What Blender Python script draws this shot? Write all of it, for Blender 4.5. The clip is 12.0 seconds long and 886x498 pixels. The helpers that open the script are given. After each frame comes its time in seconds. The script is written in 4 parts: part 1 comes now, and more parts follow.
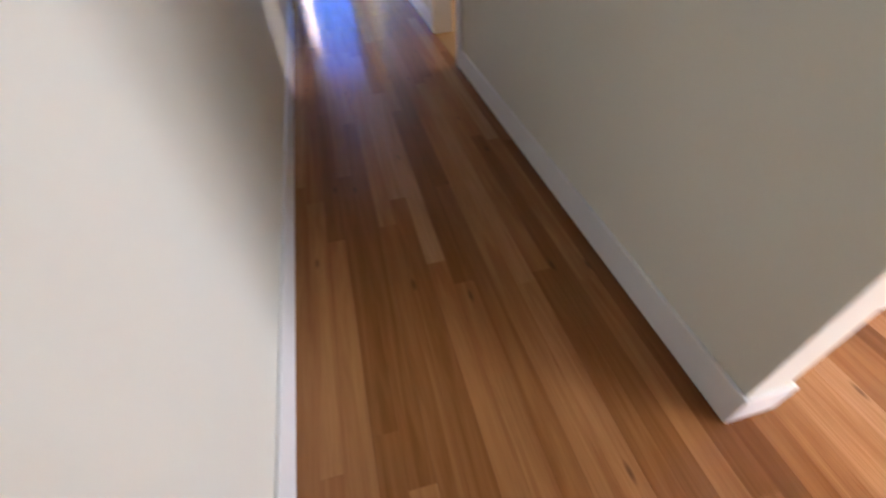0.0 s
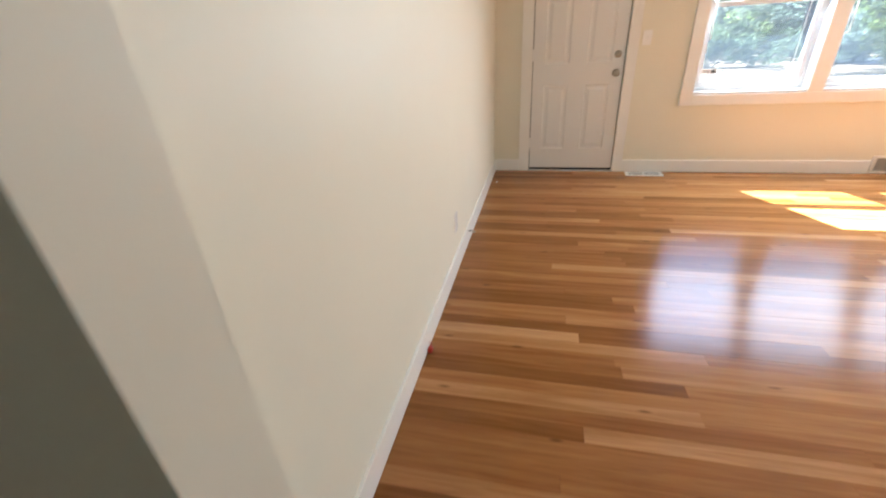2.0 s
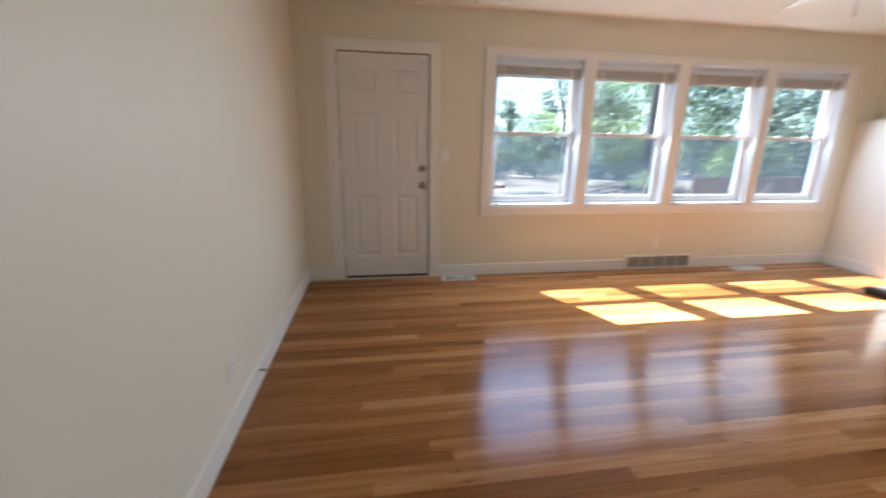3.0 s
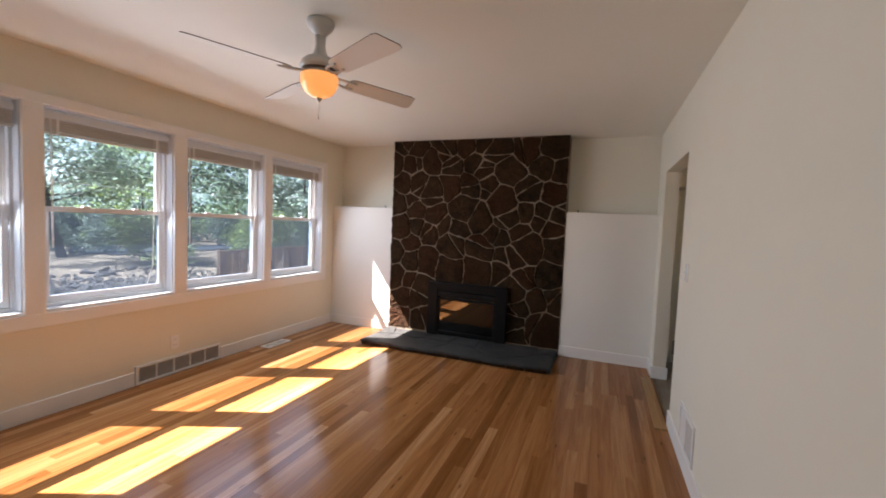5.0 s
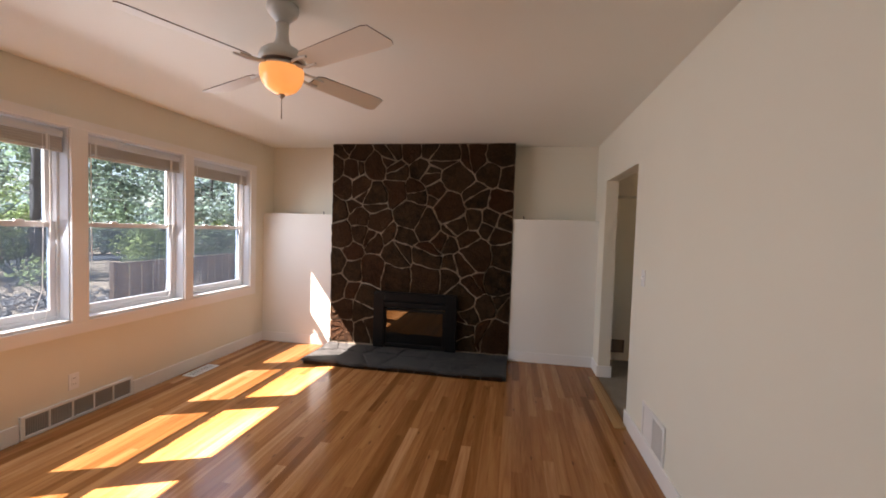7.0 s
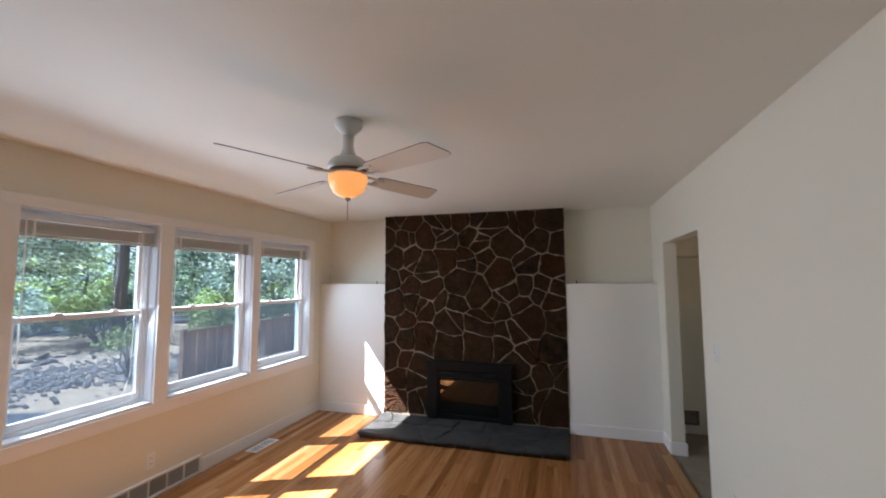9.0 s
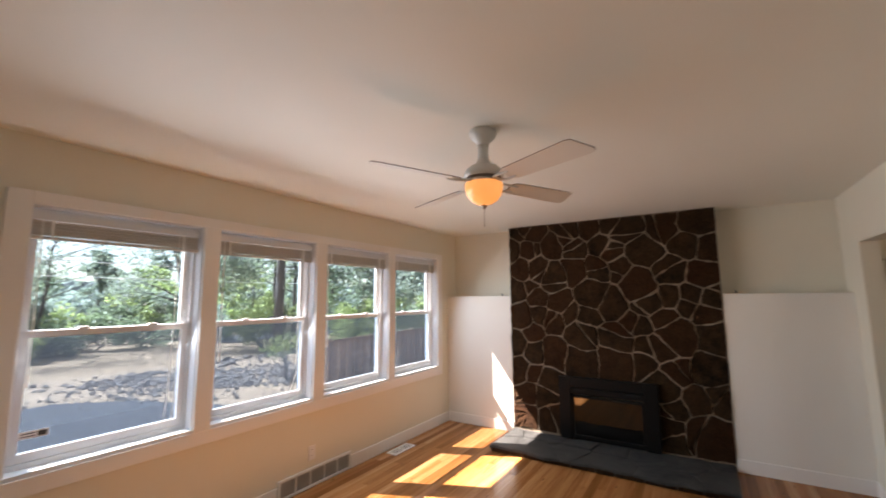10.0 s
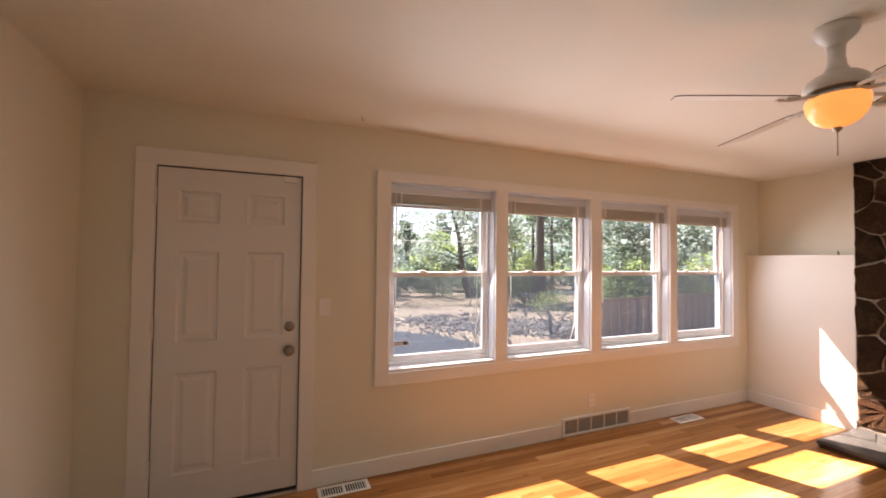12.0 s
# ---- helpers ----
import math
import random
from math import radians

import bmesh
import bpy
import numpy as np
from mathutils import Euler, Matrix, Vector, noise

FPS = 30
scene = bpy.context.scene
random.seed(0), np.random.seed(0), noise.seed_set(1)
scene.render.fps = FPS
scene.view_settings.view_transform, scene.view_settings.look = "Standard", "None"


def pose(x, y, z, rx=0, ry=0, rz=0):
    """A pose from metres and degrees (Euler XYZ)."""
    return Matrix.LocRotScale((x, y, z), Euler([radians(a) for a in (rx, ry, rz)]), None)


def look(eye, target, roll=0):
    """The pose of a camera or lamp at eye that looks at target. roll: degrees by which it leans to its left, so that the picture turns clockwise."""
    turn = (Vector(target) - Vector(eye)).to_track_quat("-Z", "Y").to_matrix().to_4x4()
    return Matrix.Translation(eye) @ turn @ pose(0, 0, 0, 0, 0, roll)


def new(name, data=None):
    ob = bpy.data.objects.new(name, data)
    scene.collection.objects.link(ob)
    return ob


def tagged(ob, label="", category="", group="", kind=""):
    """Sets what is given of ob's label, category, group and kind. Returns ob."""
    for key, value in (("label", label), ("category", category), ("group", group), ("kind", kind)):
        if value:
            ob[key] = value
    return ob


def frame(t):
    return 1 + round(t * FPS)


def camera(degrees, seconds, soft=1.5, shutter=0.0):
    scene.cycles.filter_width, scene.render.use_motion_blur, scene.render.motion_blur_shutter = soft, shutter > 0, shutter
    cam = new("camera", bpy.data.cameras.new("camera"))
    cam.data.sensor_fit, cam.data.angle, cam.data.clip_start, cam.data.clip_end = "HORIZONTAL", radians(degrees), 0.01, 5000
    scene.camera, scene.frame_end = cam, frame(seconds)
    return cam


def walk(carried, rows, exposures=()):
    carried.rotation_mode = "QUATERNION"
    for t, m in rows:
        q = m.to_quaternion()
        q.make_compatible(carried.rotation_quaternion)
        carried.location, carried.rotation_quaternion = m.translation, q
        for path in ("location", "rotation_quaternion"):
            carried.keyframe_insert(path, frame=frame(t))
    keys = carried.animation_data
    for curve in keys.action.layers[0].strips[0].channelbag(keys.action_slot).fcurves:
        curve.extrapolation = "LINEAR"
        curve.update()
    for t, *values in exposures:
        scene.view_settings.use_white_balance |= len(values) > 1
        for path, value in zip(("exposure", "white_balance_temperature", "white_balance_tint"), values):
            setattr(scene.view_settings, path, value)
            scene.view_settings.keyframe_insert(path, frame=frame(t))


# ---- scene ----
cam = camera(94.9, 12.0, soft=1.75, shutter=0.35)

PATH = [
    (0, (0.383, -4.811, 1.036), (-0.985, -4.513, -0.392), -3.4),
    (0.5, (0.547, -4.62, 1.004), (-0.594, -3.939, -0.492), -3.8),
    (0.7, (0.583, -4.532, 1.102), (-0.403, -3.737, -0.446), -2.6),
    (1, (0.628, -4.517, 1.089), (-0.204, -3.351, -0.307), -0.9),
    (1.2, (0.62, -4.466, 1.112), (-0.125, -3.152, -0.198), -1.5),
    (1.4, (0.591, -4.412, 1.178), (-0.074, -2.978, -0.046), -2.1),
    (1.5, (0.581, -4.391, 1.215), (-0.057, -2.902, 0.042), -2.6),
    (1.7, (0.522, -4.329, 1.239), (-0.042, -2.729, 0.179), -3.4),
    (2, (0.465, -4.244, 1.253), (0.023, -2.518, 0.343), -3.6),
    (2.5, (0.467, -4.04, 1.237), (0.303, -2.175, 0.535), -2.3),
    (3, (0.67, -3.849, 1.299), (0.983, -1.939, 0.793), 0.9),
    (3.5, (0.822, -3.71, 1.372), (1.863, -2.033, 1.051), 4.3),
    (5.5, (1.266, -3.322, 1.394), (3.18, -2.755, 1.275), 1.7),
    (6, (1.294, -3.207, 1.399), (3.236, -2.744, 1.283), 1.7),
    (6.5, (1.271, -3.113, 1.403), (3.234, -2.745, 1.284), 1.9),
    (8.5, (1.192, -3.029, 1.586), (3.15, -2.627, 1.649), 0.7),
    (9, (1.182, -3.01, 1.615), (3.096, -2.454, 1.776), -0.2),
    (9.5, (1.175, -2.967, 1.596), (3.002, -2.188, 1.831), -0.6),
    (10, (1.151, -2.898, 1.565), (2.828, -1.836, 1.807), -0.4),
    (10.5, (1.09, -2.838, 1.524), (2.526, -1.458, 1.705), 0.2),
    (11, (1.005, -2.815, 1.514), (2.164, -1.188, 1.63), 0.3),
    (11.5, (1.004, -2.825, 1.51), (1.917, -1.047, 1.579), 0.3),
    (12, (0.965, -2.829, 1.505), (1.75, -0.99, 1.559), 0.6),
]
EXPOSURES = [(0, 6.4, 8000, 31), (0.5, 6.3, 8300, 31), (1.0, 6.1, 7700, 26), (1.5, 5.6, 6600, 20), (2.0, 5.0, 8400, 18), (2.5, 4.5, 8700, 18), (3.0, 4.12, 7600, 18), (3.5, 3.95, 6900, 16),
             (5.5, 3.47, 8900, 28), (6.7, 3.47, 9300, 30), (8.5, 3.48, 7300, 18), (9.5, 3.5, 7800, 20), (10.0, 3.52, 9000, 25), (10.5, 3.55, 10100, 28), (11.0, 3.6, 10500, 29), (12, 3.62, 11000, 36)]
walk(cam, [(t, look(eye, target, roll)) for t, eye, target, roll in PATH], EXPOSURES)

# ---- light ----
SUN_DIR = Vector((-0.43, 1.0, 1.40)).normalized()
world = bpy.data.worlds.new("sky")
scene.world = world
world.use_nodes = True
wn = world.node_tree.nodes
sky = wn.new("ShaderNodeTexSky")
sky.sky_type = "NISHITA"
sky.sun_disc = False
sky.sun_elevation = math.asin(SUN_DIR.z)
sky.sun_rotation = math.atan2(SUN_DIR.x, SUN_DIR.y)
sky.air_density, sky.dust_density, sky.ozone_density = 1.0, 0.6, 1.0
wn["Background"].inputs[1].default_value = 0.05
world.node_tree.links.new(sky.outputs[0], wn["Background"].inputs[0])

sun_data = bpy.data.lights.new("sun", "SUN")
sun_data.energy, sun_data.angle, sun_data.color = 5.0, radians(0.5), (0.80, 0.90, 1.0)
sun = new("sun", sun_data)
sun.matrix_world = look(SUN_DIR * 60, (0, 0, 0))

# skylight in each window's opening
WIN_X = [(1.756, 2.624), (2.735, 3.603), (3.718, 4.604), (4.702, 5.570)]
WIN_Z = (0.700, 2.070)


def sky_or_fill(centre, target, w, h, watts, color, spread=180):
    data = bpy.data.lights.new("window_skylight", "AREA")
    data.shape, data.size, data.size_y = "RECTANGLE", w, h
    data.energy, data.color = watts, color
    data.spread = radians(spread)
    ob = new("window_skylight", data)
    ob.matrix_world = look(centre, target)


# the woods stand closer before the eastern two and take some of their sky
for (a, b), watts in zip(WIN_X, (2.2, 2.0, 1.5, 1.2)):
    sky_or_fill(((a + b) / 2, 0.03, 1.38), ((a + b) / 2, -0.97, 0.88), 0.82, 1.28, watts, (0.54, 0.76, 1.0), 164)
# fill lamp added at an unseen opening to lift the dark kitchen
sky_or_fill((4.0, -7.4, 1.5), (4.0, -6, 1.2), 1.0, 1.0, 0.05, (0.80, 0.90, 1.0))
sky_or_fill((-7.02, -4.76, 1.10), (0, -4.76, 1.10), 0.66, 1.6, 0.26, (0.08, 0.40, 1.0))
# fill lamp added in the unseen bedroom, to shine out through its doorway
sky_or_fill((-2.6, 0.02, 1.78), (-2.6, -1, 1.6), 0.5, 0.35, 0.8, (0.80, 0.90, 1.0))


# ---- materials ----
def mat(name, color, rough=0.6, metal=0.0, spec=0.5):
    m = bpy.data.materials.new(name)
    m.use_nodes = True
    b = m.node_tree.nodes["Principled BSDF"]
    b.inputs["Base Color"].default_value = (*color, 1)
    b.inputs["Roughness"].default_value = rough
    b.inputs["Metallic"].default_value = metal
    b.inputs["Specular IOR Level"].default_value = spec
    return m


def node(m, kind, **values):
    n = m.node_tree.nodes.new(kind)
    for key, value in values.items():
        n.inputs[key].default_value = value
    return n


def link(m, a, b):
    m.node_tree.links.new(a, b)


def position(m, scale=(1, 1, 1)):
    """World position times a scale."""
    g = node(m, "ShaderNodeNewGeometry")
    v = m.node_tree.nodes.new("ShaderNodeVectorMath")
    v.operation = "MULTIPLY"
    v.inputs[1].default_value = scale
    link(m, g.outputs["Position"], v.inputs[0])
    return v.outputs[0]


def noise_tex(m, vector, scale, detail=4.0, rough=0.55, swirl=0.0):
    n = node(m, "ShaderNodeTexNoise", Scale=scale, Detail=detail, Roughness=rough, Distortion=swirl)
    link(m, vector, n.inputs["Vector"])
    return n.outputs["Fac"]


def ramp(m, fac, stops):
    r = m.node_tree.nodes.new("ShaderNodeValToRGB")
    e = r.color_ramp.elements
    while len(e) < len(stops):
        e.new(0.5)
    for k, (p, c) in enumerate(stops):
        e[k].position, e[k].color = p, (*c, 1)
    link(m, fac, r.inputs[0])
    return r.outputs[0]


def mix(m, fac, a, b, blend="MIX"):
    n = m.node_tree.nodes.new("ShaderNodeMix")
    n.data_type, n.blend_type = "RGBA", blend
    for sock, v in ((n.inputs[0], fac), (n.inputs[6], a), (n.inputs[7], b)):
        if isinstance(v, (int, float)):
            sock.default_value = v
        elif isinstance(v, tuple):
            sock.default_value = (*v, 1)
        else:
            link(m, v, sock)
    return n.outputs[2]


def bump(m, height, strength, distance=0.01):
    n = node(m, "ShaderNodeBump", Strength=strength, Distance=distance)
    link(m, height, n.inputs["Height"])
    link(m, n.outputs[0], m.node_tree.nodes["Principled BSDF"].inputs["Normal"])


def base(m, socket):
    link(m, socket, m.node_tree.nodes["Principled BSDF"].inputs["Base Color"])


def rough_from(m, fac, lo, hi):
    n = node(m, "ShaderNodeMapRange")
    n.inputs["To Min"].default_value, n.inputs["To Max"].default_value = lo, hi
    link(m, fac, n.inputs["Value"])
    link(m, n.outputs[0], m.node_tree.nodes["Principled BSDF"].inputs["Roughness"])


def paint(name, color, rough, dirt=0.93, peel=0.12):
    """Rolled wall paint: faint broad mottling and orange peel."""
    m = mat(name, color, rough)
    p = position(m)
    broad = noise_tex(m, p, 1.3, 5)
    base(m, mix(m, broad, color, tuple(c * dirt for c in color)))
    fine = noise_tex(m, p, 260, 3)
    bump(m, fine, peel, 0.002)
    rough_from(m, broad, rough - 0.05, rough + 0.07)
    return m


M_WALL = paint("wall_paint", (0.795, 0.765, 0.655), 0.5)
M_HALF = paint("white_wall_paint", (0.84, 0.83, 0.78), 0.5)
M_CEIL = paint("ceiling_paint", (0.825, 0.82, 0.75), 0.55, 0.95, 0.2)
M_TRIM = paint("trim_paint", (0.85, 0.84, 0.815), 0.32, 0.96, 0.05)
M_DOOR = paint("door_paint", (0.78, 0.775, 0.77), 0.38, 0.96, 0.06)
M_VINYL = mat("window_vinyl", (0.68, 0.71, 0.74), 0.35)
M_FAN = mat("fan_white", (0.62, 0.61, 0.58), 0.35)
M_BLADE = paint("fan_blade", (0.74, 0.71, 0.64), 0.4, 0.95, 0.02)
M_EDGE = mat("dark_edge", (0.16, 0.11, 0.085), 0.6)
M_BLACK = mat("black_metal", (0.006, 0.006, 0.0062), 0.45, 0.0, 0.12)
# near-black for the firebox and for holes that have no depth
M_DARK = mat("dark_void", (0.01, 0.01, 0.01), 0.9)
M_NICKEL = mat("brushed_nickel", (0.34, 0.31, 0.27), 0.3, 1.0)
M_PLASTIC = mat("white_plastic", (0.88, 0.88, 0.87), 0.25)
M_VENT = mat("vent_enamel", (0.76, 0.75, 0.72), 0.4)
M_GRILLE = mat("vent_grille", (0.46, 0.45, 0.43), 0.5)
M_BLIND = mat("blind_slats", (0.54, 0.51, 0.47), 0.45)
M_CORD = mat("blind_cord", (0.85, 0.85, 0.83), 0.6)
M_RED = mat("red_plastic", (0.42, 0.03, 0.02), 0.4)
M_COAX = mat("cable_black", (0.02, 0.02, 0.02), 0.5)
M_WOODRAW = mat("raw_wood", (0.40, 0.22, 0.09), 0.5)
M_THRESH = mat("aluminium", (0.72, 0.70, 0.68), 0.35, 0.6)


def floor_wood(name):
    """Oiled strip flooring: every plank its own tone, long grain, knots, satin varnish with sky blue put into its
    gloss.
    """
    m = mat(name, (0.4, 0.2, 0.07), 0.22)
    info = m.node_tree.nodes.new("ShaderNodeObjectInfo")
    isl = node(m, "ShaderNodeNewGeometry").outputs["Random Per Island"]
    rnd = m.node_tree.nodes.new("ShaderNodeMath")
    rnd.operation = "ADD"
    link(m, info.outputs["Random"], rnd.inputs[0])
    link(m, isl, rnd.inputs[1])
    frac = m.node_tree.nodes.new("ShaderNodeMath")
    frac.operation = "FRACT"
    link(m, rnd.outputs[0], frac.inputs[0])
    tone = ramp(m, frac.outputs[0], [(0.0, (0.25, 0.098, 0.032)), (0.16, (0.31, 0.128, 0.043)), (0.45, (0.375, 0.160, 0.058)),
                                     (0.72, (0.425, 0.190, 0.074)), (0.90, (0.48, 0.230, 0.100)), (1.0, (0.545, 0.285, 0.140))])
    shift = m.node_tree.nodes.new("ShaderNodeVectorMath")
    shift.operation = "ADD"
    off = m.node_tree.nodes.new("ShaderNodeVectorMath")
    off.operation = "SCALE"
    off.inputs[0].default_value = (17.0, 9.0, 31.0)
    link(m, frac.outputs[0], off.inputs["Scale"])
    link(m, position(m, (0.9, 16.0, 1.0)), shift.inputs[0])
    link(m, off.outputs[0], shift.inputs[1])
    streak = noise_tex(m, shift.outputs[0], 1.6, 6, 0.6, 0.9)
    fine_shift = m.node_tree.nodes.new("ShaderNodeVectorMath")
    fine_shift.operation = "ADD"
    link(m, position(m, (4.0, 150.0, 1.0)), fine_shift.inputs[0])
    link(m, off.outputs[0], fine_shift.inputs[1])
    fine = noise_tex(m, fine_shift.outputs[0], 1.5, 4, 0.6)
    c = mix(m, ramp(m, streak, [(0.36, (0, 0, 0)), (0.62, (1, 1, 1))]), mix(m, 1.0, tone, (0.74, 0.65, 0.58), "MULTIPLY"), tone)
    c = mix(m, ramp(m, fine, [(0.28, (0.28, 0.28, 0.28)), (0.52, (0, 0, 0))]), c, (0.16, 0.058, 0.012))
    knots = node(m, "ShaderNodeTexVoronoi", Scale=1.0)
    knots.voronoi_dimensions = "2D"
    link(m, position(m, (1.3, 4.7, 1.0)), knots.inputs["Vector"])
    c = mix(m, ramp(m, knots.outputs["Distance"], [(0.012, (0.6, 0.6, 0.6)), (0.042, (0, 0, 0))]), c, (0.05, 0.02, 0.008))
    base(m, c)
    rough_from(m, noise_tex(m, position(m), 3.0, 5), 0.13, 0.20)
    varnish = m.node_tree.nodes["Principled BSDF"].inputs
    # blue tint paints the sky's colour into the floor's reflections
    varnish["Specular Tint"].default_value = (0.14, 0.38, 1.0, 1)
    varnish["Specular IOR Level"].default_value = 0.16
    bump(m, fine, 0.05, 0.001)
    return m


M_FLOOR = floor_wood("floor_planks")


def rock(name, dark, light, tint, rough=0.85, strength=0.8):
    m = mat(name, dark, rough, 0.0, 0.3)
    p = position(m)
    info = m.node_tree.nodes.new("ShaderNodeObjectInfo")
    c = mix(m, ramp(m, noise_tex(m, p, 9, 7, 0.65), [(0.34, (0, 0, 0)), (0.68, (1, 1, 1))]), dark, light)
    c = mix(m, ramp(m, info.outputs["Random"], [(0.25, (0, 0, 0)), (0.95, (0.75, 0.75, 0.75))]), c, tint)
    wide = noise_tex(m, p, 2.2, 4)
    c = mix(m, ramp(m, wide, [(0.40, (0, 0, 0)), (0.70, (0.55, 0.55, 0.55))]), c, light)
    pits = ramp(m, noise_tex(m, p, 75, 6, 0.7), [(0.35, (0, 0, 0)), (0.62, (1, 1, 1))])
    c = mix(m, pits, mix(m, 1.0, c, (0.45, 0.45, 0.45), "MULTIPLY"), c)
    base(m, c)
    both = m.node_tree.nodes.new("ShaderNodeMath")
    both.operation = "ADD"
    link(m, noise_tex(m, p, 28, 8, 0.7), both.inputs[0])
    link(m, noise_tex(m, p, 110, 4, 0.7), both.inputs[1])
    bump(m, both.outputs[0], strength, 0.035)
    return m


M_STONE = rock("lava_stone", (0.015, 0.0075, 0.0034), (0.098, 0.052, 0.0235), (0.078, 0.025, 0.0085), 0.8, 1.0)
M_STONE.node_tree.nodes["Principled BSDF"].inputs["Specular IOR Level"].default_value = 0.12
M_MORTAR = rock("mortar", (0.25, 0.188, 0.135), (0.46, 0.36, 0.27), (0.35, 0.27, 0.20), 0.95, 0.4)
M_SLATE = rock("hearth_slate", (0.026, 0.027, 0.027), (0.115, 0.113, 0.108), (0.058, 0.058, 0.056), 0.5, 0.9)
M_ROCK = rock("field_rock", (0.19, 0.148, 0.118), (0.40, 0.325, 0.27), (0.29, 0.225, 0.185), 0.9, 0.6)
M_GRAVEL = rock("gravel", (0.26, 0.215, 0.185), (0.48, 0.405, 0.35), (0.36, 0.30, 0.26), 0.9, 0.5)


def glass(name, tint, gloss=0.025):
    """Thin window glass: see-through with a faint mirror on it."""
    m = bpy.data.materials.new(name)
    m.use_nodes = True
    n = m.node_tree.nodes
    n.remove(n["Principled BSDF"])
    t = node(m, "ShaderNodeBsdfTransparent", Color=(*tint, 1))
    g = node(m, "ShaderNodeBsdfGlossy", Roughness=0.0)
    lw = node(m, "ShaderNodeLayerWeight", Blend=0.5)
    f = n.new("ShaderNodeMath")
    f.operation = "POWER"
    f.inputs[1].default_value = 4.0
    link(m, lw.outputs["Facing"], f.inputs[0])
    f2 = n.new("ShaderNodeMapRange")
    f2.inputs["To Min"].default_value, f2.inputs["To Max"].default_value = gloss, 0.6
    link(m, f.outputs[0], f2.inputs["Value"])
    x = n.new("ShaderNodeMixShader")
    link(m, f2.outputs[0], x.inputs[0])
    link(m, t.outputs[0], x.inputs[1])
    link(m, g.outputs[0], x.inputs[2])
    link(m, x.outputs[0], n["Material Output"].inputs[0])
    return m


# a dimmer, cooler daylight outside is put into the panes' tint
M_GLASS = glass("window_glass", (0.55, 0.66, 0.76))
M_HALLGLASS = glass("hall_window_glass", (0.10, 0.25, 0.44))
M_FIREGLASS = glass("fire_glass", (0.16, 0.16, 0.16), 0.10)


def screen_mesh(name):
    """Fine grey insect mesh: mostly see-through, with a veil of light on its threads."""
    m = bpy.data.materials.new(name)
    m.use_nodes = True
    t = node(m, "ShaderNodeBsdfTransparent", Color=(0.62, 0.62, 0.62, 1))
    d = node(m, "ShaderNodeBsdfTranslucent", Color=(0.48, 0.51, 0.56, 1))
    x = node(m, "ShaderNodeMixShader", Fac=0.028)
    link(m, t.outputs[0], x.inputs[1])
    link(m, d.outputs[0], x.inputs[2])
    link(m, x.outputs[0], m.node_tree.nodes["Material Output"].inputs[0])
    return m


M_SCREEN = screen_mesh("insect_screen")


def leaf(name, dark, light):
    m = mat(name, light, 0.5, 0.0, 0.3)
    n = m.node_tree.nodes
    isl = node(m, "ShaderNodeNewGeometry").outputs["Random Per Island"]
    c = mix(m, isl, dark, light)
    base(m, c)
    t = n.new("ShaderNodeBsdfTranslucent")
    link(m, mix(m, 1.0, c, (1.05, 1.12, 0.92), "MULTIPLY"), t.inputs[0])
    x = node(m, "ShaderNodeMixShader", Fac=0.5)
    link(m, n["Principled BSDF"].outputs[0], x.inputs[1])
    link(m, t.outputs[0], x.inputs[2])
    link(m, x.outputs[0], n["Material Output"].inputs[0])
    return m


M_LEAF = leaf("leaf_green", (0.14, 0.18, 0.12), (0.33, 0.385, 0.27))
M_LIME = leaf("leaf_lime", (0.25, 0.29, 0.13), (0.47, 0.53, 0.25))
M_PINE = leaf("pine_needles", (0.10, 0.13, 0.11), (0.26, 0.31, 0.26))
M_OLIVE = leaf("leaf_olive", (0.17, 0.20, 0.165), (0.38, 0.42, 0.36))
# distance haze is put into this paler, bluer green
M_FAR_HAZE = leaf("hazy_far_leaves", (0.20, 0.245, 0.225), (0.34, 0.385, 0.36))
M_BARK = rock("bark", (0.085, 0.072, 0.064), (0.23, 0.20, 0.18), (0.15, 0.125, 0.11), 0.95, 1.0)


def ground_mat(name, a, b, c):
    m = mat(name, a, 0.95, 0.0, 0.2)
    p = position(m)
    k = mix(m, ramp(m, noise_tex(m, p, 0.35, 6), [(0.38, (0, 0, 0)), (0.62, (1, 1, 1))]), a, b)
    k = mix(m, ramp(m, noise_tex(m, p, 5.0, 8, 0.7), [(0.4, (0, 0, 0)), (0.7, (0.8, 0.8, 0.8))]), k, c)
    base(m, k)
    bump(m, noise_tex(m, p, 18, 8, 0.7), 0.8, 0.05)
    return m


M_DIRT = ground_mat("dry_earth", (0.43, 0.29, 0.19), (0.52, 0.36, 0.24), (0.29, 0.20, 0.135))
M_ASPHALT = ground_mat("asphalt", (0.075, 0.075, 0.080), (0.098, 0.098, 0.10), (0.055, 0.055, 0.06))
M_SUBFLOOR = ground_mat("subfloor", (0.34, 0.29, 0.23), (0.40, 0.34, 0.27), (0.28, 0.24, 0.19))


def fence_wood(name):
    m = mat(name, (0.12, 0.08, 0.06), 0.85)
    info = m.node_tree.nodes.new("ShaderNodeObjectInfo")
    g = noise_tex(m, position(m, (30, 30, 1.5)), 1.0, 6)
    c = mix(m, info.outputs["Random"], (0.14, 0.066, 0.038), (0.38, 0.21, 0.125))
    c = mix(m, ramp(m, g, [(0.45, (0, 0, 0)), (0.75, (0.7, 0.7, 0.7))]), c, (0.40, 0.29, 0.20))
    base(m, c)
    bump(m, g, 0.5, 0.01)
    return m


M_FENCE = fence_wood("weathered_fence")
M_SIDING = paint("siding", (0.30, 0.34, 0.40), 0.7)
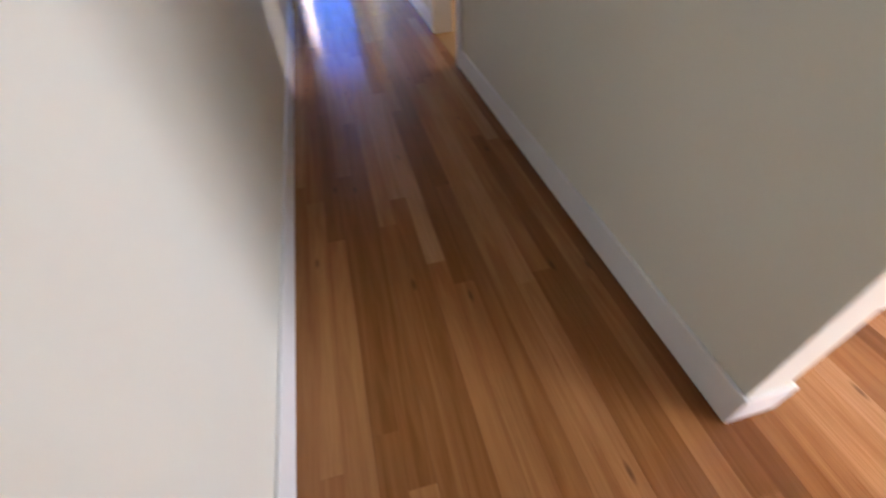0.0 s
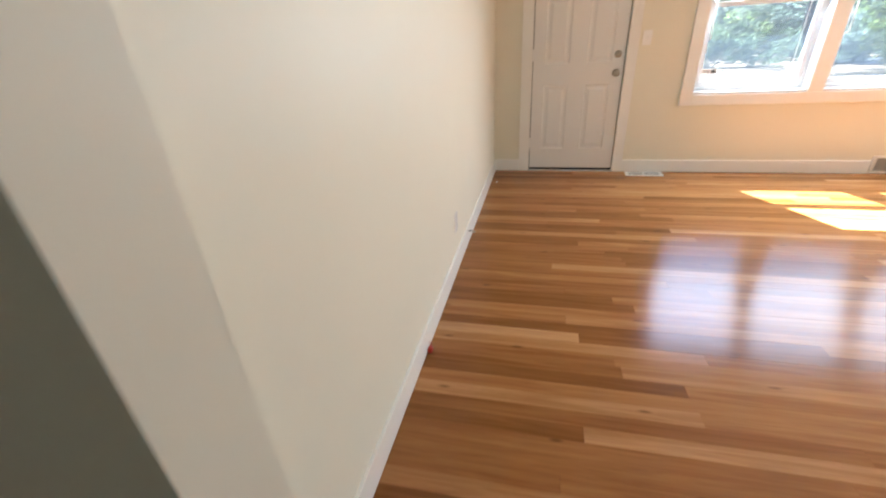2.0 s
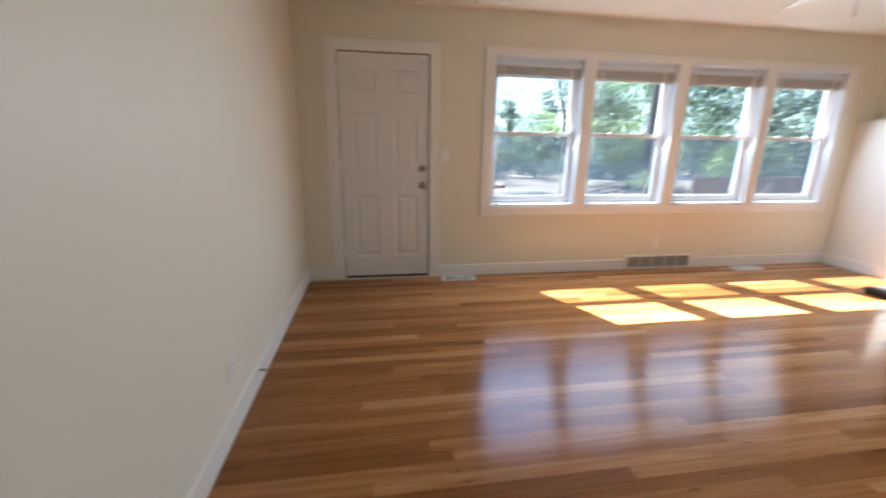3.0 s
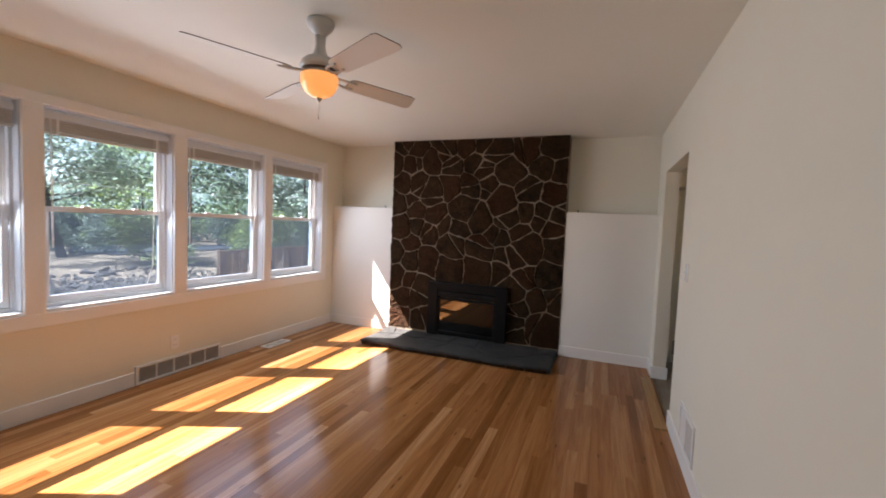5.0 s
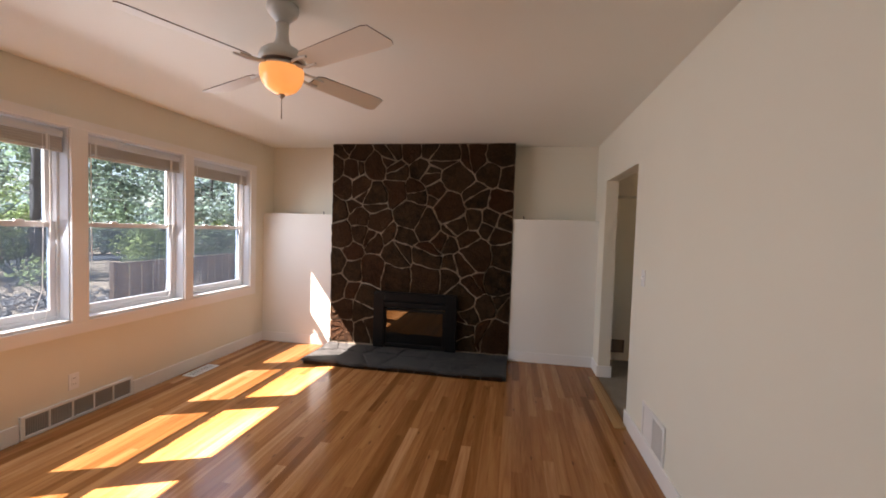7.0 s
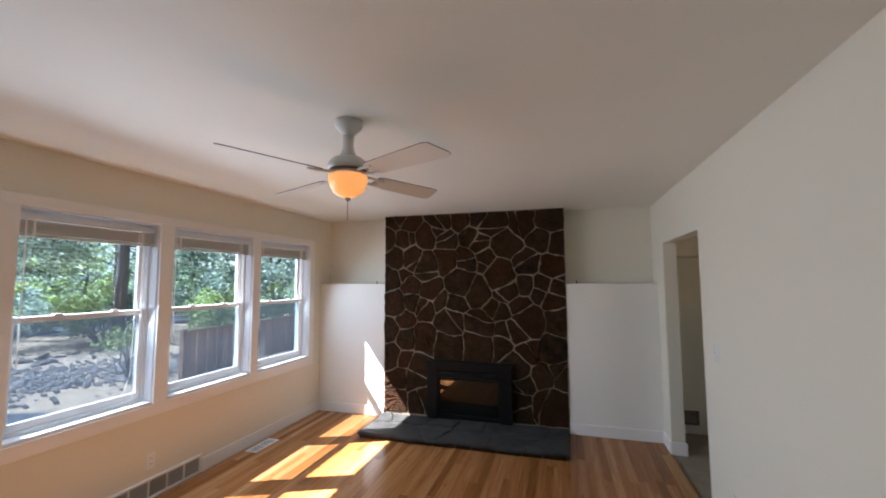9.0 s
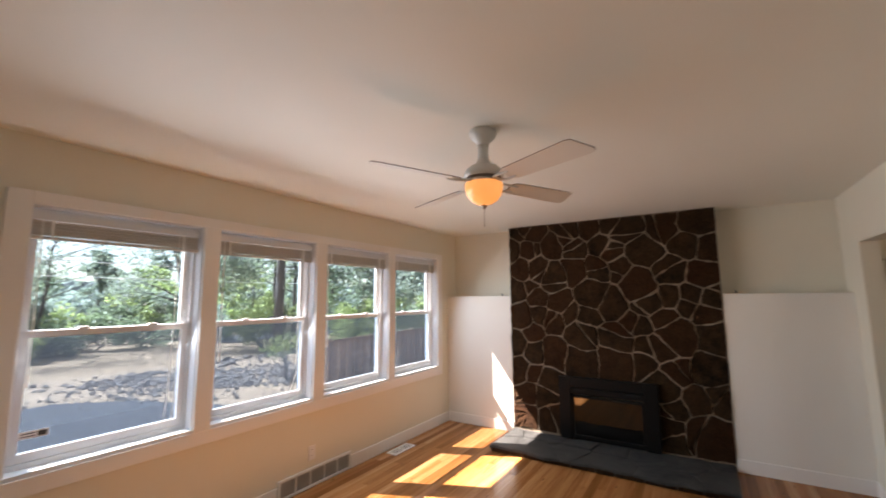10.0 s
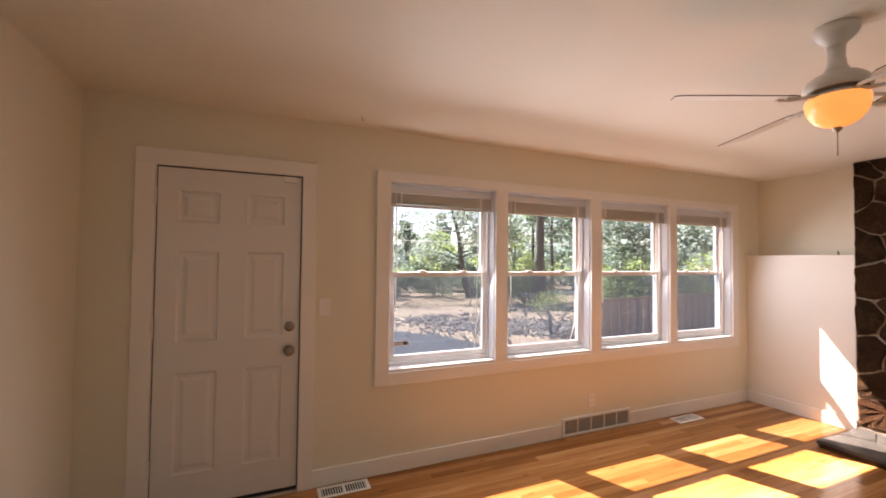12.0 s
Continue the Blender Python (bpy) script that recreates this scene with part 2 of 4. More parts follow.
M_ROOF = ground_mat("roof_shingle", (0.10, 0.12, 0.16), (0.14, 0.16, 0.20), (0.08, 0.09, 0.12))


def lamp_glass(name):
    """Amber glass bowl, lit from within by two bulbs near its bottom."""
    m = mat(name, (0.76, 0.46, 0.19), 0.25)
    b = m.node_tree.nodes["Principled BSDF"]
    b.inputs["Emission Color"].default_value = (1.0, 0.42, 0.14, 1)
    b.inputs["Emission Strength"].default_value = 0.068
    return m


M_BOWL = lamp_glass("amber_glass")


# ---- mesh helpers ----
def link_mesh(name, bm, material, parent=None, label="", smooth=False):
    me = bpy.data.meshes.new(name)
    bmesh.ops.recalc_face_normals(bm, faces=bm.faces[:])
    bm.to_mesh(me)
    bm.free()
    me.materials.append(material)
    if smooth:
        for p in me.polygons:
            p.use_smooth = True
    ob = new(name, me)
    if parent is not None:
        ob.parent = parent
    if label:
        ob["label"] = label
    return ob


def part(name, bm, material, parent, label="", smooth=False):
    return link_mesh(name, bm, material, parent, label, smooth)


def thing(name, label, category, group="", at=(0, 0, 0)):
    ob = new(name)
    ob.empty_display_size = 0.1
    ob.location = at
    return tagged(ob, label, category, group)


def structure(ob, label, category):
    return tagged(ob, label, category, "", "structure")


def box(x0, x1, y0, y1, z0, z1, bevel=0.0, bm=None):
    out = bm or bmesh.new()
    made = bmesh.ops.create_cube(out, size=1.0, matrix=Matrix.LocRotScale(((x0 + x1) / 2, (y0 + y1) / 2, (z0 + z1) / 2), None, (x1 - x0, y1 - y0, z1 - z0)))
    if bevel:
        edges = list({e for v in made["verts"] for e in v.link_edges})
        bmesh.ops.bevel(out, geom=edges, offset=bevel, segments=2, affect="EDGES", profile=0.6)
    return out


def lathe(profile, segments=40, bm=None, centre=(0, 0, 0)):
    """Turn a list of (radius, z) about the z axis."""
    out = bm or bmesh.new()
    rings = []
    for r, z in profile:
        rings.append([out.verts.new((centre[0] + r * math.cos(a), centre[1] + r * math.sin(a), centre[2] + z))
                      for a in (2 * math.pi * k / segments for k in range(segments))])
    for a, b in zip(rings, rings[1:]):
        for k in range(segments):
            out.faces.new((a[k], a[(k + 1) % segments], b[(k + 1) % segments], b[k]))
    for ring in (rings[0], rings[-1]):
        out.faces.new(ring)
    return out


def tube(points, radii, sides=6, bm=None):
    """A tapered tube along points."""
    out = bm or bmesh.new()
    pts = [Vector(p) for p in points]
    rings = []
    for k, p in enumerate(pts):
        d = (pts[min(k + 1, len(pts) - 1)] - pts[max(k - 1, 0)]).normalized()
        side = d.cross(Vector((0, 0, 1)) if abs(d.z) < 0.9 else Vector((1, 0, 0))).normalized()
        up = d.cross(side)
        r = radii[k] if isinstance(radii, (list, tuple)) else radii
        rings.append([out.verts.new(p + r * (side * math.cos(a) + up * math.sin(a))) for a in (2 * math.pi * q / sides for q in range(sides))])
    for a, b in zip(rings, rings[1:]):
        for k in range(sides):
            out.faces.new((a[k], a[(k + 1) % sides], b[(k + 1) % sides], b[k]))
    out.faces.new(rings[0])
    out.faces.new(rings[-1])
    return out


def slab_with_holes(axis, u0, u1, v0, v1, z0, z1, holes):
    """A wall along x (axis 'x') or y from u0 to u1, v0 to v1 thick, with rectangular openings (ua, ub, za, zb)."""
    us = sorted({u0, u1, *[h for o in holes for h in o[:2]]})
    zs = sorted({z0, z1, *[h for o in holes for h in o[2:]]})
    solid = {}
    for i in range(len(us) - 1):
        for k in range(len(zs) - 1):
            cu, cz = (us[i] + us[i + 1]) / 2, (zs[k] + zs[k + 1]) / 2
            solid[i, k] = not any(a < cu < b and c < cz < d for a, b, c, d in holes)
    bm = bmesh.new()

    def at(u, v, z):
        return bm.verts.new((u, v, z) if axis == "x" else (v, u, z))

    for (i, k), full in solid.items():
        if not full:
            continue
        a, b, c, d = us[i], us[i + 1], zs[k], zs[k + 1]
        for v in (v0, v1):
            bm.faces.new([at(a, v, c), at(b, v, c), at(b, v, d), at(a, v, d)])
        for di, u in ((-1, a), (1, b)):
            if not solid.get((i + di, k), False):
                bm.faces.new([at(u, v0, c), at(u, v1, c), at(u, v1, d), at(u, v0, d)])
        for dk, z in ((-1, c), (1, d)):
            if not solid.get((i, k + dk), False):
                bm.faces.new([at(a, v0, z), at(b, v0, z), at(b, v1, z), at(a, v1, z)])
    bmesh.ops.remove_doubles(bm, verts=bm.verts[:], dist=0.0005)
    return bm


# ---- the rooms ----
CEIL = 2.43
BACK = -3.962          # living room's back wall, inner face
HALL = -4.077         # the same wall's hall face
HALL_S = -5.125       # the hall's far side
EAST = 6.05           # wall above the half wall
HALF = 5.84           # half wall's face
OPEN_W = (0.156, 0.906)     # opening to the hall
OPEN_K = (4.50, 5.56)      # opening to the kitchen

structure(link_mesh("wall_north", slab_with_holes("x", -0.115, 6.32, 0.0, 0.17, -0.3, CEIL,
          [(0.345, 1.165, 0.0, 2.05)] + [(a, b, *WIN_Z) for a, b in WIN_X]), M_WALL), "cream painted wall with four windows and entry door", "wall")
structure(link_mesh("wall_west", slab_with_holes("y", HALL + 0.115, 0.0, -0.115, 0.0, 0, CEIL, []), M_WALL), "plain cream painted living room side wall", "wall")
structure(link_mesh("wall_south", slab_with_holes("x", -7.0, 6.32, HALL, BACK, 0, CEIL,
          [(*OPEN_W, 0, 2.06), (*OPEN_K, 0, 1.985), (-2.80, -2.17, 0, 2.05)]), M_WALL), "cream painted wall with two open passages", "wall")
structure(link_mesh("wall_east", slab_with_holes("y", BACK, 0.0, EAST, EAST + 0.15, 0, CEIL, []), M_WALL), "cream painted wall above the white half wall", "wall")
structure(link_mesh("wall_hall", slab_with_holes("x", -7.0, 2.1, HALL_S - 0.115, HALL_S, 0, CEIL, [(-4.5, -3.74, 0, 2.05)]), M_WALL), "plain painted hallway wall", "wall")
structure(link_mesh("wall_hall_end", slab_with_holes("y", -7.2, 0.0, -7.0, -6.85, 0, CEIL, [(-5.08, -4.42, 0.35, 1.95)]), M_WALL), "hallway end wall with a window", "wall")
structure(link_mesh("wall_hall_close", slab_with_holes("y", -7.2, HALL, 1.95, 2.1, 0, CEIL, []), M_WALL), "plain painted wall closing the hallway", "wall")
structure(link_mesh("wall_kitchen_east", slab_with_holes("y", -7.2, HALL, 6.2, 6.35, 0, CEIL, [(-4.372, -4.22, 0.09, 0.24)]), M_WALL), "dim painted kitchen wall with a square cut-out", "wall")
# the opening is made up, to go with the kitchen fill lamp
structure(link_mesh("wall_kitchen_south", slab_with_holes("x", -7.0, 6.35, -7.35, -7.2, 0, CEIL, [(3.5, 4.5, 1.0, 2.0)]), M_WALL), "plain painted outer wall with an added opening for kitchen light", "wall")
# an unseen opening, added where the bedroom fill lamp hangs
structure(link_mesh("wall_bedroom_north", slab_with_holes("x", -7.0, -0.115, -0.12, 0.0, 0, CEIL, [(-2.85, -2.35, 1.6, 1.95)]), M_WALL), "painted bedroom wall with an added opening for light", "wall")
structure(link_mesh("wall_bedroom_west", slab_with_holes("y", BACK, -0.12, -4.6, -4.5, 0, CEIL, []), M_WALL), "plain painted bedroom wall", "wall")
structure(link_mesh("ceiling", box(-7.0, 6.35, -7.35, 0.17, CEIL, CEIL + 0.14), M_CEIL), "smooth white painted ceiling", "ceiling")
structure(link_mesh("kitchen_soffit", box(5.86, 6.2, -5.6, HALL, 1.87, CEIL), M_WALL), "painted soffit box under the kitchen ceiling", "soffit")
structure(link_mesh("subfloor", box(-7.0, 6.35, -7.35, 0.17, -0.3, -0.02), M_SUBFLOOR), "bare subfloor under the planks", "floor")
structure(link_mesh("floor_kitchen", box(2.1, 6.2, -7.2, -3.93, -0.02, -0.004), M_SUBFLOOR), "bare beige kitchen subfloor", "floor")
structure(link_mesh("floor_bedroom", box(-4.5, -0.115, BACK - 0.115, -0.12, -0.02, -0.001), M_WOODRAW), "bedroom wood floor", "floor")
structure(link_mesh("floor_side_room", box(-7.0, 1.95, -7.2, HALL_S, -0.02, -0.001), M_WOODRAW), "side room wood floor", "floor")

# the white half wall on both sides of the fireplace
for y0, y1 in ((-0.905, 0.0), (BACK, -3.055)):
    structure(link_mesh("half_wall", box(HALF, EAST, y0, y1, 0, 1.592, 0.004), M_HALF), "white painted half wall with a flat ledge", "half wall")


def baseboard(x0, x1, y0, y1, h=0.115):
    """A run of baseboard with an eased top; thin in one direction."""
    ob = link_mesh("baseboard", box(x0, x1, y0, y1, 0.0, h, 0.004), M_TRIM)
    return structure(ob, "white painted wooden baseboard", "baseboard")


T = 0.014
baseboard(0.0, T, BACK + T, -T)
baseboard(0.0, 0.25, -T, 0)
baseboard(1.25, 3.285, -T, 0)
baseboard(4.075, HALF - T, -T, 0)
baseboard(HALF - T, HALF, -0.905, 0)
baseboard(HALF - T, HALF, BACK + T, -3.055)
baseboard(OPEN_W[1], OPEN_K[0] + T, BACK, BACK + T)
baseboard(OPEN_K[1] - T, HALF, BACK, BACK + T)
baseboard(0.0, OPEN_W[0] + T, BACK, BACK + T)
baseboard(OPEN_W[0], OPEN_W[0] + T, HALL, BACK)
baseboard(OPEN_W[1] - T, OPEN_W[1], HALL - T, BACK + T)
baseboard(-2.10, OPEN_W[0] + T, HALL - T, HALL)
baseboard(OPEN_W[1] - T, 1.95, HALL - T, HALL)
baseboard(-6.85, -2.87, HALL - T, HALL)
baseboard(-3.67, 1.95, HALL_S, HALL_S + T)
baseboard(-6.85, -4.57, HALL_S, HALL_S + T)
baseboard(OPEN_K[0], OPEN_K[0] + T, HALL, BACK)
baseboard(OPEN_K[1] - T, OPEN_K[1], HALL - T, BACK)
baseboard(-4.5, -0.115, -0.134, -0.12)
baseboard(-4.5, -4.486, BACK, -0.134)


def casing(boards, label="white painted flat casing boards"):
    frame_ob = thing("casing", label, "trim")
    tagged(frame_ob, kind="structure")
    for b in boards:
        part("board", box(*b, 0.003), M_TRIM, frame_ob)
    return frame_ob


# door casing, hall doorway casings and their jamb linings
casing([(0.25, 0.348, -0.018, 0, 0, 2.045), (1.162, 1.25, -0.018, 0, 0, 2.045), (0.25, 1.25, -0.018, 0, 2.045, 2.14)])
casing([(-2.17, -2.10, HALL - 0.018, HALL, 0, 2.05), (-2.87, -2.80, HALL - 0.018, HALL, 0, 2.05), (-2.87, -2.10, HALL - 0.018, HALL, 2.05, 2.12),
        (-2.80, -2.787, HALL - 0.01, BACK + 0.01, 0, 2.05), (-2.183, -2.17, HALL - 0.01, BACK + 0.01, 0, 2.05)])
casing([(-3.74, -3.67, HALL_S, HALL_S + 0.018, 0, 2.05), (-4.57, -4.5, HALL_S, HALL_S + 0.018, 0, 2.05), (-4.57, -3.67, HALL_S, HALL_S + 0.018, 2.05, 2.12)])
# window casing: one band round all four windows
casing([(1.656, 1.756, -0.02, 0, 0.612, 2.137), (5.570, 5.668, -0.02, 0, 0.612, 2.137), (1.756, 5.570, -0.02, 0, 2.070, 2.137), (1.756, 5.570, -0.02, 0, 0.612, 0.700)]
       + [(WIN_X[k][1], WIN_X[k + 1][0], -0.02, 0, 0.700, 2.070) for k in range(3)], "white painted casing round four windows")


# ---- windows ----
def frame_bars(x0, x1, y0, y1, z0, z1, w, wb=None, wt=None):
    """Four bars of a rectangular frame."""
    wb, wt = wb or w, wt or w
    return [(x0, x0 + w, y0, y1, z0, z1), (x1 - w, x1, y0, y1, z0, z1), (x0 + w, x1 - w, y0, y1, z0, z0 + wb), (x0 + w, x1 - w, y0, y1, z1 - wt, z1)]


def joined(bars, bevel=0.002):
    bm = bmesh.new()
    for b in bars:
        box(*b, bevel, bm)
    return bm


def window(number, x0, x1):
    z0, z1 = WIN_Z
    w = thing("window_%d" % number, "white vinyl double-hung window with insect screen", "window", at=(x0, 0, z0))
    tagged(w, kind="structure")
    X, Z = x1 - x0, z1 - z0
    mid = 0.675
    part("window_frame", joined(frame_bars(0, X, 0.075, 0.165, 0.022, Z, 0.026)), M_VINYL, w)
    part("jamb", joined([(0, 0.008, 0.0, 0.075, 0.022, Z), (X - 0.008, X, 0.0, 0.075, 0.022, Z), (0.008, X - 0.008, 0.0, 0.075, Z - 0.008, Z)], 0.001), M_VINYL, w)
    part("window_sill", joined([(0, X, -0.012, 0.165, 0.0, 0.022)], 0.003), M_VINYL, w)
    part("track", joined([(0.026, 0.036, 0.112, 0.122, 0.048, Z - 0.026), (X - 0.036, X - 0.026, 0.112, 0.122, 0.048, Z - 0.026)], 0.001), M_VINYL, w)
    up = part("upper_sash", joined(frame_bars(0.028, X - 0.028, 0.124, 0.150, mid, Z - 0.028, 0.036)), M_VINYL, w)
    low = part("lower_sash", joined(frame_bars(0.028, X - 0.028, 0.084, 0.111, 0.05, mid + 0.036, 0.036, 0.046)), M_VINYL, w)
    part("sash_lock", joined([(X * 0.30, X * 0.30 + 0.05, 0.086, 0.106, mid + 0.036, mid + 0.048), (X * 0.70, X * 0.70 + 0.05, 0.086, 0.106, mid + 0.036, mid + 0.048)], 0.003), M_VINYL, low)
    for sash, y, a, b in ((up, 0.137, mid + 0.036, Z - 0.064), (low, 0.097, 0.096, mid)):
        pane = part("pane", box(0.062, X - 0.062, y - 0.002, y + 0.002, a, b), M_GLASS, sash, "blue-grey tinted window glass")
        pane.visible_shadow = False
    part("insect_screen", joined([(0.03, X - 0.03, 0.1545, 0.1575, 0.05, mid + 0.02)], 0), M_SCREEN, w, "dark mesh insect screen")
    return w


for k, (a, b) in enumerate(WIN_X):
    window(k + 1, a, b)


def blind(x0, x1, curl):
    """A raised mini blind: head rail, packed slats, bottom rail, wand and cords."""
    b = thing("window_blind", "raised grey-white mini blind bunched under its rail", "blind", "window blinds", (x0, 0, 0))
    X = x1 - x0
    part("head_rail", joined([(0.012, X - 0.012, 0.034, 0.062, 1.998, 2.040)]), M_VINYL, b, "white head rail")
    for k in range(9):
        z = 1.992 - k * 0.0088
        part("slat", joined([(0.018, X - 0.018, 0.034 + 0.005 * (k % 2), 0.060, z - 0.0066, z)], 0), M_BLIND, b)
    part("bottom_rail", joined([(0.016, X - 0.016, 0.033, 0.060, 1.893, 1.910)]), M_BLIND, b)
    for cx in (0.09, X - 0.12):
        part("cord_clip", joined([(cx, cx + 0.012, 0.028, 0.034, 1.893, 2.0)], 0.001), M_CORD, b)
    part("wand", tube([(0.055, 0.030, 1.99), (0.058, 0.029, 1.6), (0.060, 0.030, 1.13)], 0.0035, 6), M_CORD, b)
    part("cord", tube([(X - 0.14, 0.030, 1.99), (X - 0.142, 0.026, 1.5), (X - 0.15, 0.03, 0.95), (X - 0.155 - curl, 0.035, 0.78), (X - 0.12 - curl, 0.05, 0.73), (X - 0.09, 0.045, 0.727)], 0.0018, 5), M_CORD, b)
    part("cord", tube([(X - 0.10, 0.030, 1.99), (X - 0.098, 0.027, 1.4), (X - 0.115, 0.03, 0.84), (X - 0.13, 0.04, 0.735), (X - 0.08 - curl, 0.055, 0.728)], 0.0018, 5), M_CORD, b)
    return b


for (a, b), curl in zip(WIN_X, (0.01, 0.05, 0.02, 0.03)):
    blind(a, b, curl)

# a small alarm notice stuck to the first window's glass
sticker = thing("window_sticker", "small white notice stuck to the window glass", "sticker", at=(1.822, 0.0935, 0.862))
part("sheet", joined([(0, 0.115, 0, 0.001, 0, 0.036)], 0), M_PLASTIC, sticker)
part("mark", joined([(0.072, 0.110, -0.0012, 0, 0.005, 0.031)], 0), M_COAX, sticker, "plain dark square")
part("mark", joined([(0.006, 0.064, -0.0012, 0, 0.008, 0.014)], 0), M_COAX, sticker, "plain dark bar")
part("mark", joined([(0.006, 0.064, -0.0012, 0, 0.022, 0.028)], 0), M_COAX, sticker, "plain dark bar")

# hall end window
hw = thing("window_5", "white framed window at the hallway's end", "window", at=(-6.85, -5.08, 0.35))
tagged(hw, kind="structure")
bars = [(-0.10, -0.05, y0, y1, z0, z1) for y0, y1, z0, z1 in ((0, 0.03, 0, 1.6), (0.63, 0.66, 0, 1.6), (0.03, 0.63, 0, 0.04), (0.03, 0.63, 1.56, 1.6), (0.03, 0.63, 0.78, 0.82))]
part("window_frame", joined(bars), M_VINYL, hw)
pane = part("pane", box(-0.08, -0.076, 0.03, 0.63, 0.04, 1.56), M_HALLGLASS, hw, "blue-tinted window glass")
pane.visible_shadow = False


# ---- entry door ----
def panel_door():
    """Six-panel door: recessed fields with raised centres."""
    w, h, t = 0.797, 2.023, 0.042
    d = thing("entry_door", "closed white six-panel entry door with nickel hardware", "door", at=(0.3565, 0.0, 0.016))
    xs = [(0.105, 0.325), (0.475, 0.695)]
    zs = [(0.205, 0.800), (0.985, 1.525), (1.700, 1.890)]
    fields = [(a, b, c, e) for a, b in xs for c, e in zs]
    bm = slab_with_holes("x", 0, w, 0.012, 0.024, 0, h, fields)
    box(0, w, 0.024, 0.012 + t, 0, h, 0, bm)
    part("slab", bm, M_DOOR, d)
    for a, b, c, e in fields:
        q = bmesh.new()
        rings = []
        for inset, y in ((0.0, 0.0122), (0.012, 0.0225), (0.030, 0.0225), (0.052, 0.0145)):
            rings.append([q.verts.new(p) for p in ((a + inset, y, c + inset), (b - inset, y, c + inset), (b - inset, y, e - inset), (a + inset, y, e - inset))])
        for r, s in zip(rings, rings[1:]):
            for k in range(4):
                q.faces.new((r[k], r[(k + 1) % 4], s[(k + 1) % 4], s[k]))
        q.faces.new(rings[-1])
        part("panel", q, M_DOOR, d)
    for z, name in ((0.893, "knob"), (1.047, "deadbolt")):
        q = bmesh.new()
        prof = [(0.033, 0.0), (0.033, 0.006), (0.014, 0.009), (0.013, 0.03), (0.027, 0.038), (0.029, 0.052), (0.018, 0.062)] if name == "knob" else [(0.032, 0), (0.031, 0.010), (0.024, 0.016), (0.008, 0.018)]
        lathe(prof, 28, q)
        if name == "deadbolt":
            box(-0.004, 0.004, -0.014, 0.014, 0.016, 0.032, 0.002, q)
        bmesh.ops.transform(q, matrix=Matrix.Translation((0.738, 0.012, z)) @ Matrix.Rotation(radians(90), 4, "X"), verts=q.verts[:])
        part(name, q, M_NICKEL, d, "brushed nickel " + name, True)
    for z in (0.22, 1.02, 1.80):
        part("hinge", tube([(-0.004, -0.019, z), (-0.004, -0.019, z + 0.10)], 0.0075, 10), M_DOOR, d, "painted hinge knuckle")
    part("door_sweep", joined([(0, w, 0.008, 0.05, -0.006, 0.014)], 0.001), M_COAX, d, "black rubber door sweep")
    return d


panel_door()
lining = thing("door_jamb", "white painted door jamb lining", "trim")
tagged(lining, kind="structure")
part("side_jamb", joined([(0.345, 0.350, 0.0, 0.17, 0, 2.05)], 0), M_TRIM, lining)
part("side_jamb", joined([(1.160, 1.165, 0.0, 0.17, 0, 2.05)], 0), M_TRIM, lining)
part("stop", joined([(0.350, 1.160, 0.056, 0.17, 2.0, 2.05), (0.350, 0.365, 0.056, 0.09, 0, 2.0), (1.145, 1.160, 0.056, 0.09, 0, 2.0)], 0), M_EDGE, lining)
# black strips set in to darken the gap round the door
part("gap_strip", joined([(0.3502, 0.3562, 0.018, 0.05, 0.016, 2.039), (1.1540, 1.1598, 0.018, 0.05, 0.016, 2.039), (0.3502, 1.1598, 0.018, 0.05, 2.0395, 2.0498)], 0), M_COAX, lining, "black strip that darkens the gap round the door")
structure(link_mesh("door_threshold", box(0.35, 1.16, -0.012, 0.165, -0.02, 0.009, 0.003), M_THRESH), "pale metal door threshold", "threshold")
sens = thing("door_sensor", "small white plastic alarm sensor over the door", "sensor", at=(1.045, 0, 2.012))
part("magnet", joined([(0, 0.078, -0.014, 0.012, -0.012, 0.024)], 0.003), M_PLASTIC, sens)
part("reed_switch", joined([(0.0, 0.06, -0.030, -0.018, 0.036, 0.054)], 0.003), M_PLASTIC, sens)


# ---- switches, outlets, vents ----
def wall_plate(name, label, m, switch=False):
    """A plate in its own x-z plane, facing its own -y, then posed."""
    p = thing(name, label, "outlet" if not switch else "switch")
    part("plate", box(-0.036, 0.036, -0.006, 0, -0.058, 0.058, 0.003), M_PLASTIC, p)
    if switch:
        part("toggle", box(-0.005, 0.005, -0.017, -0.006, -0.008, 0.012, 0.002), M_PLASTIC, p)
        part("screw", lathe([(0.003, -0.0), (0.003, 0.002)], 8, None, (0, 0, 0.03)), M_NICKEL, p)
    else:
        for z in (-0.020, 0.020):
            s = part("socket", box(-0.016, 0.016, -0.008, -0.006, z - 0.014, z + 0.014, 0.002), M_PLASTIC, p)
            for x in (-0.007, 0.005):
                # raised dark slivers for the shade in the socket holes
                part("slot", box(x, x + 0.002, -0.0085, -0.008, z - 0.002, z + 0.008), M_DARK, s)
    p.matrix_world = m
    return p


wall_plate("light_switch", "white toggle switch plate beside the entry door", pose(1.312, 0, 1.18), True)
wall_plate("light_switch", "white toggle switch plate beside the kitchen passage", pose(4.245, BACK, 1.15, 0, 0, 180), True)
wall_plate("power_outlet", "white duplex outlet above the wall vent", pose(3.62, 0, 0.275))
wall_plate("power_outlet", "white duplex outlet low on the side wall", pose(0, -2.09, 0.30, 0, 0, 90))


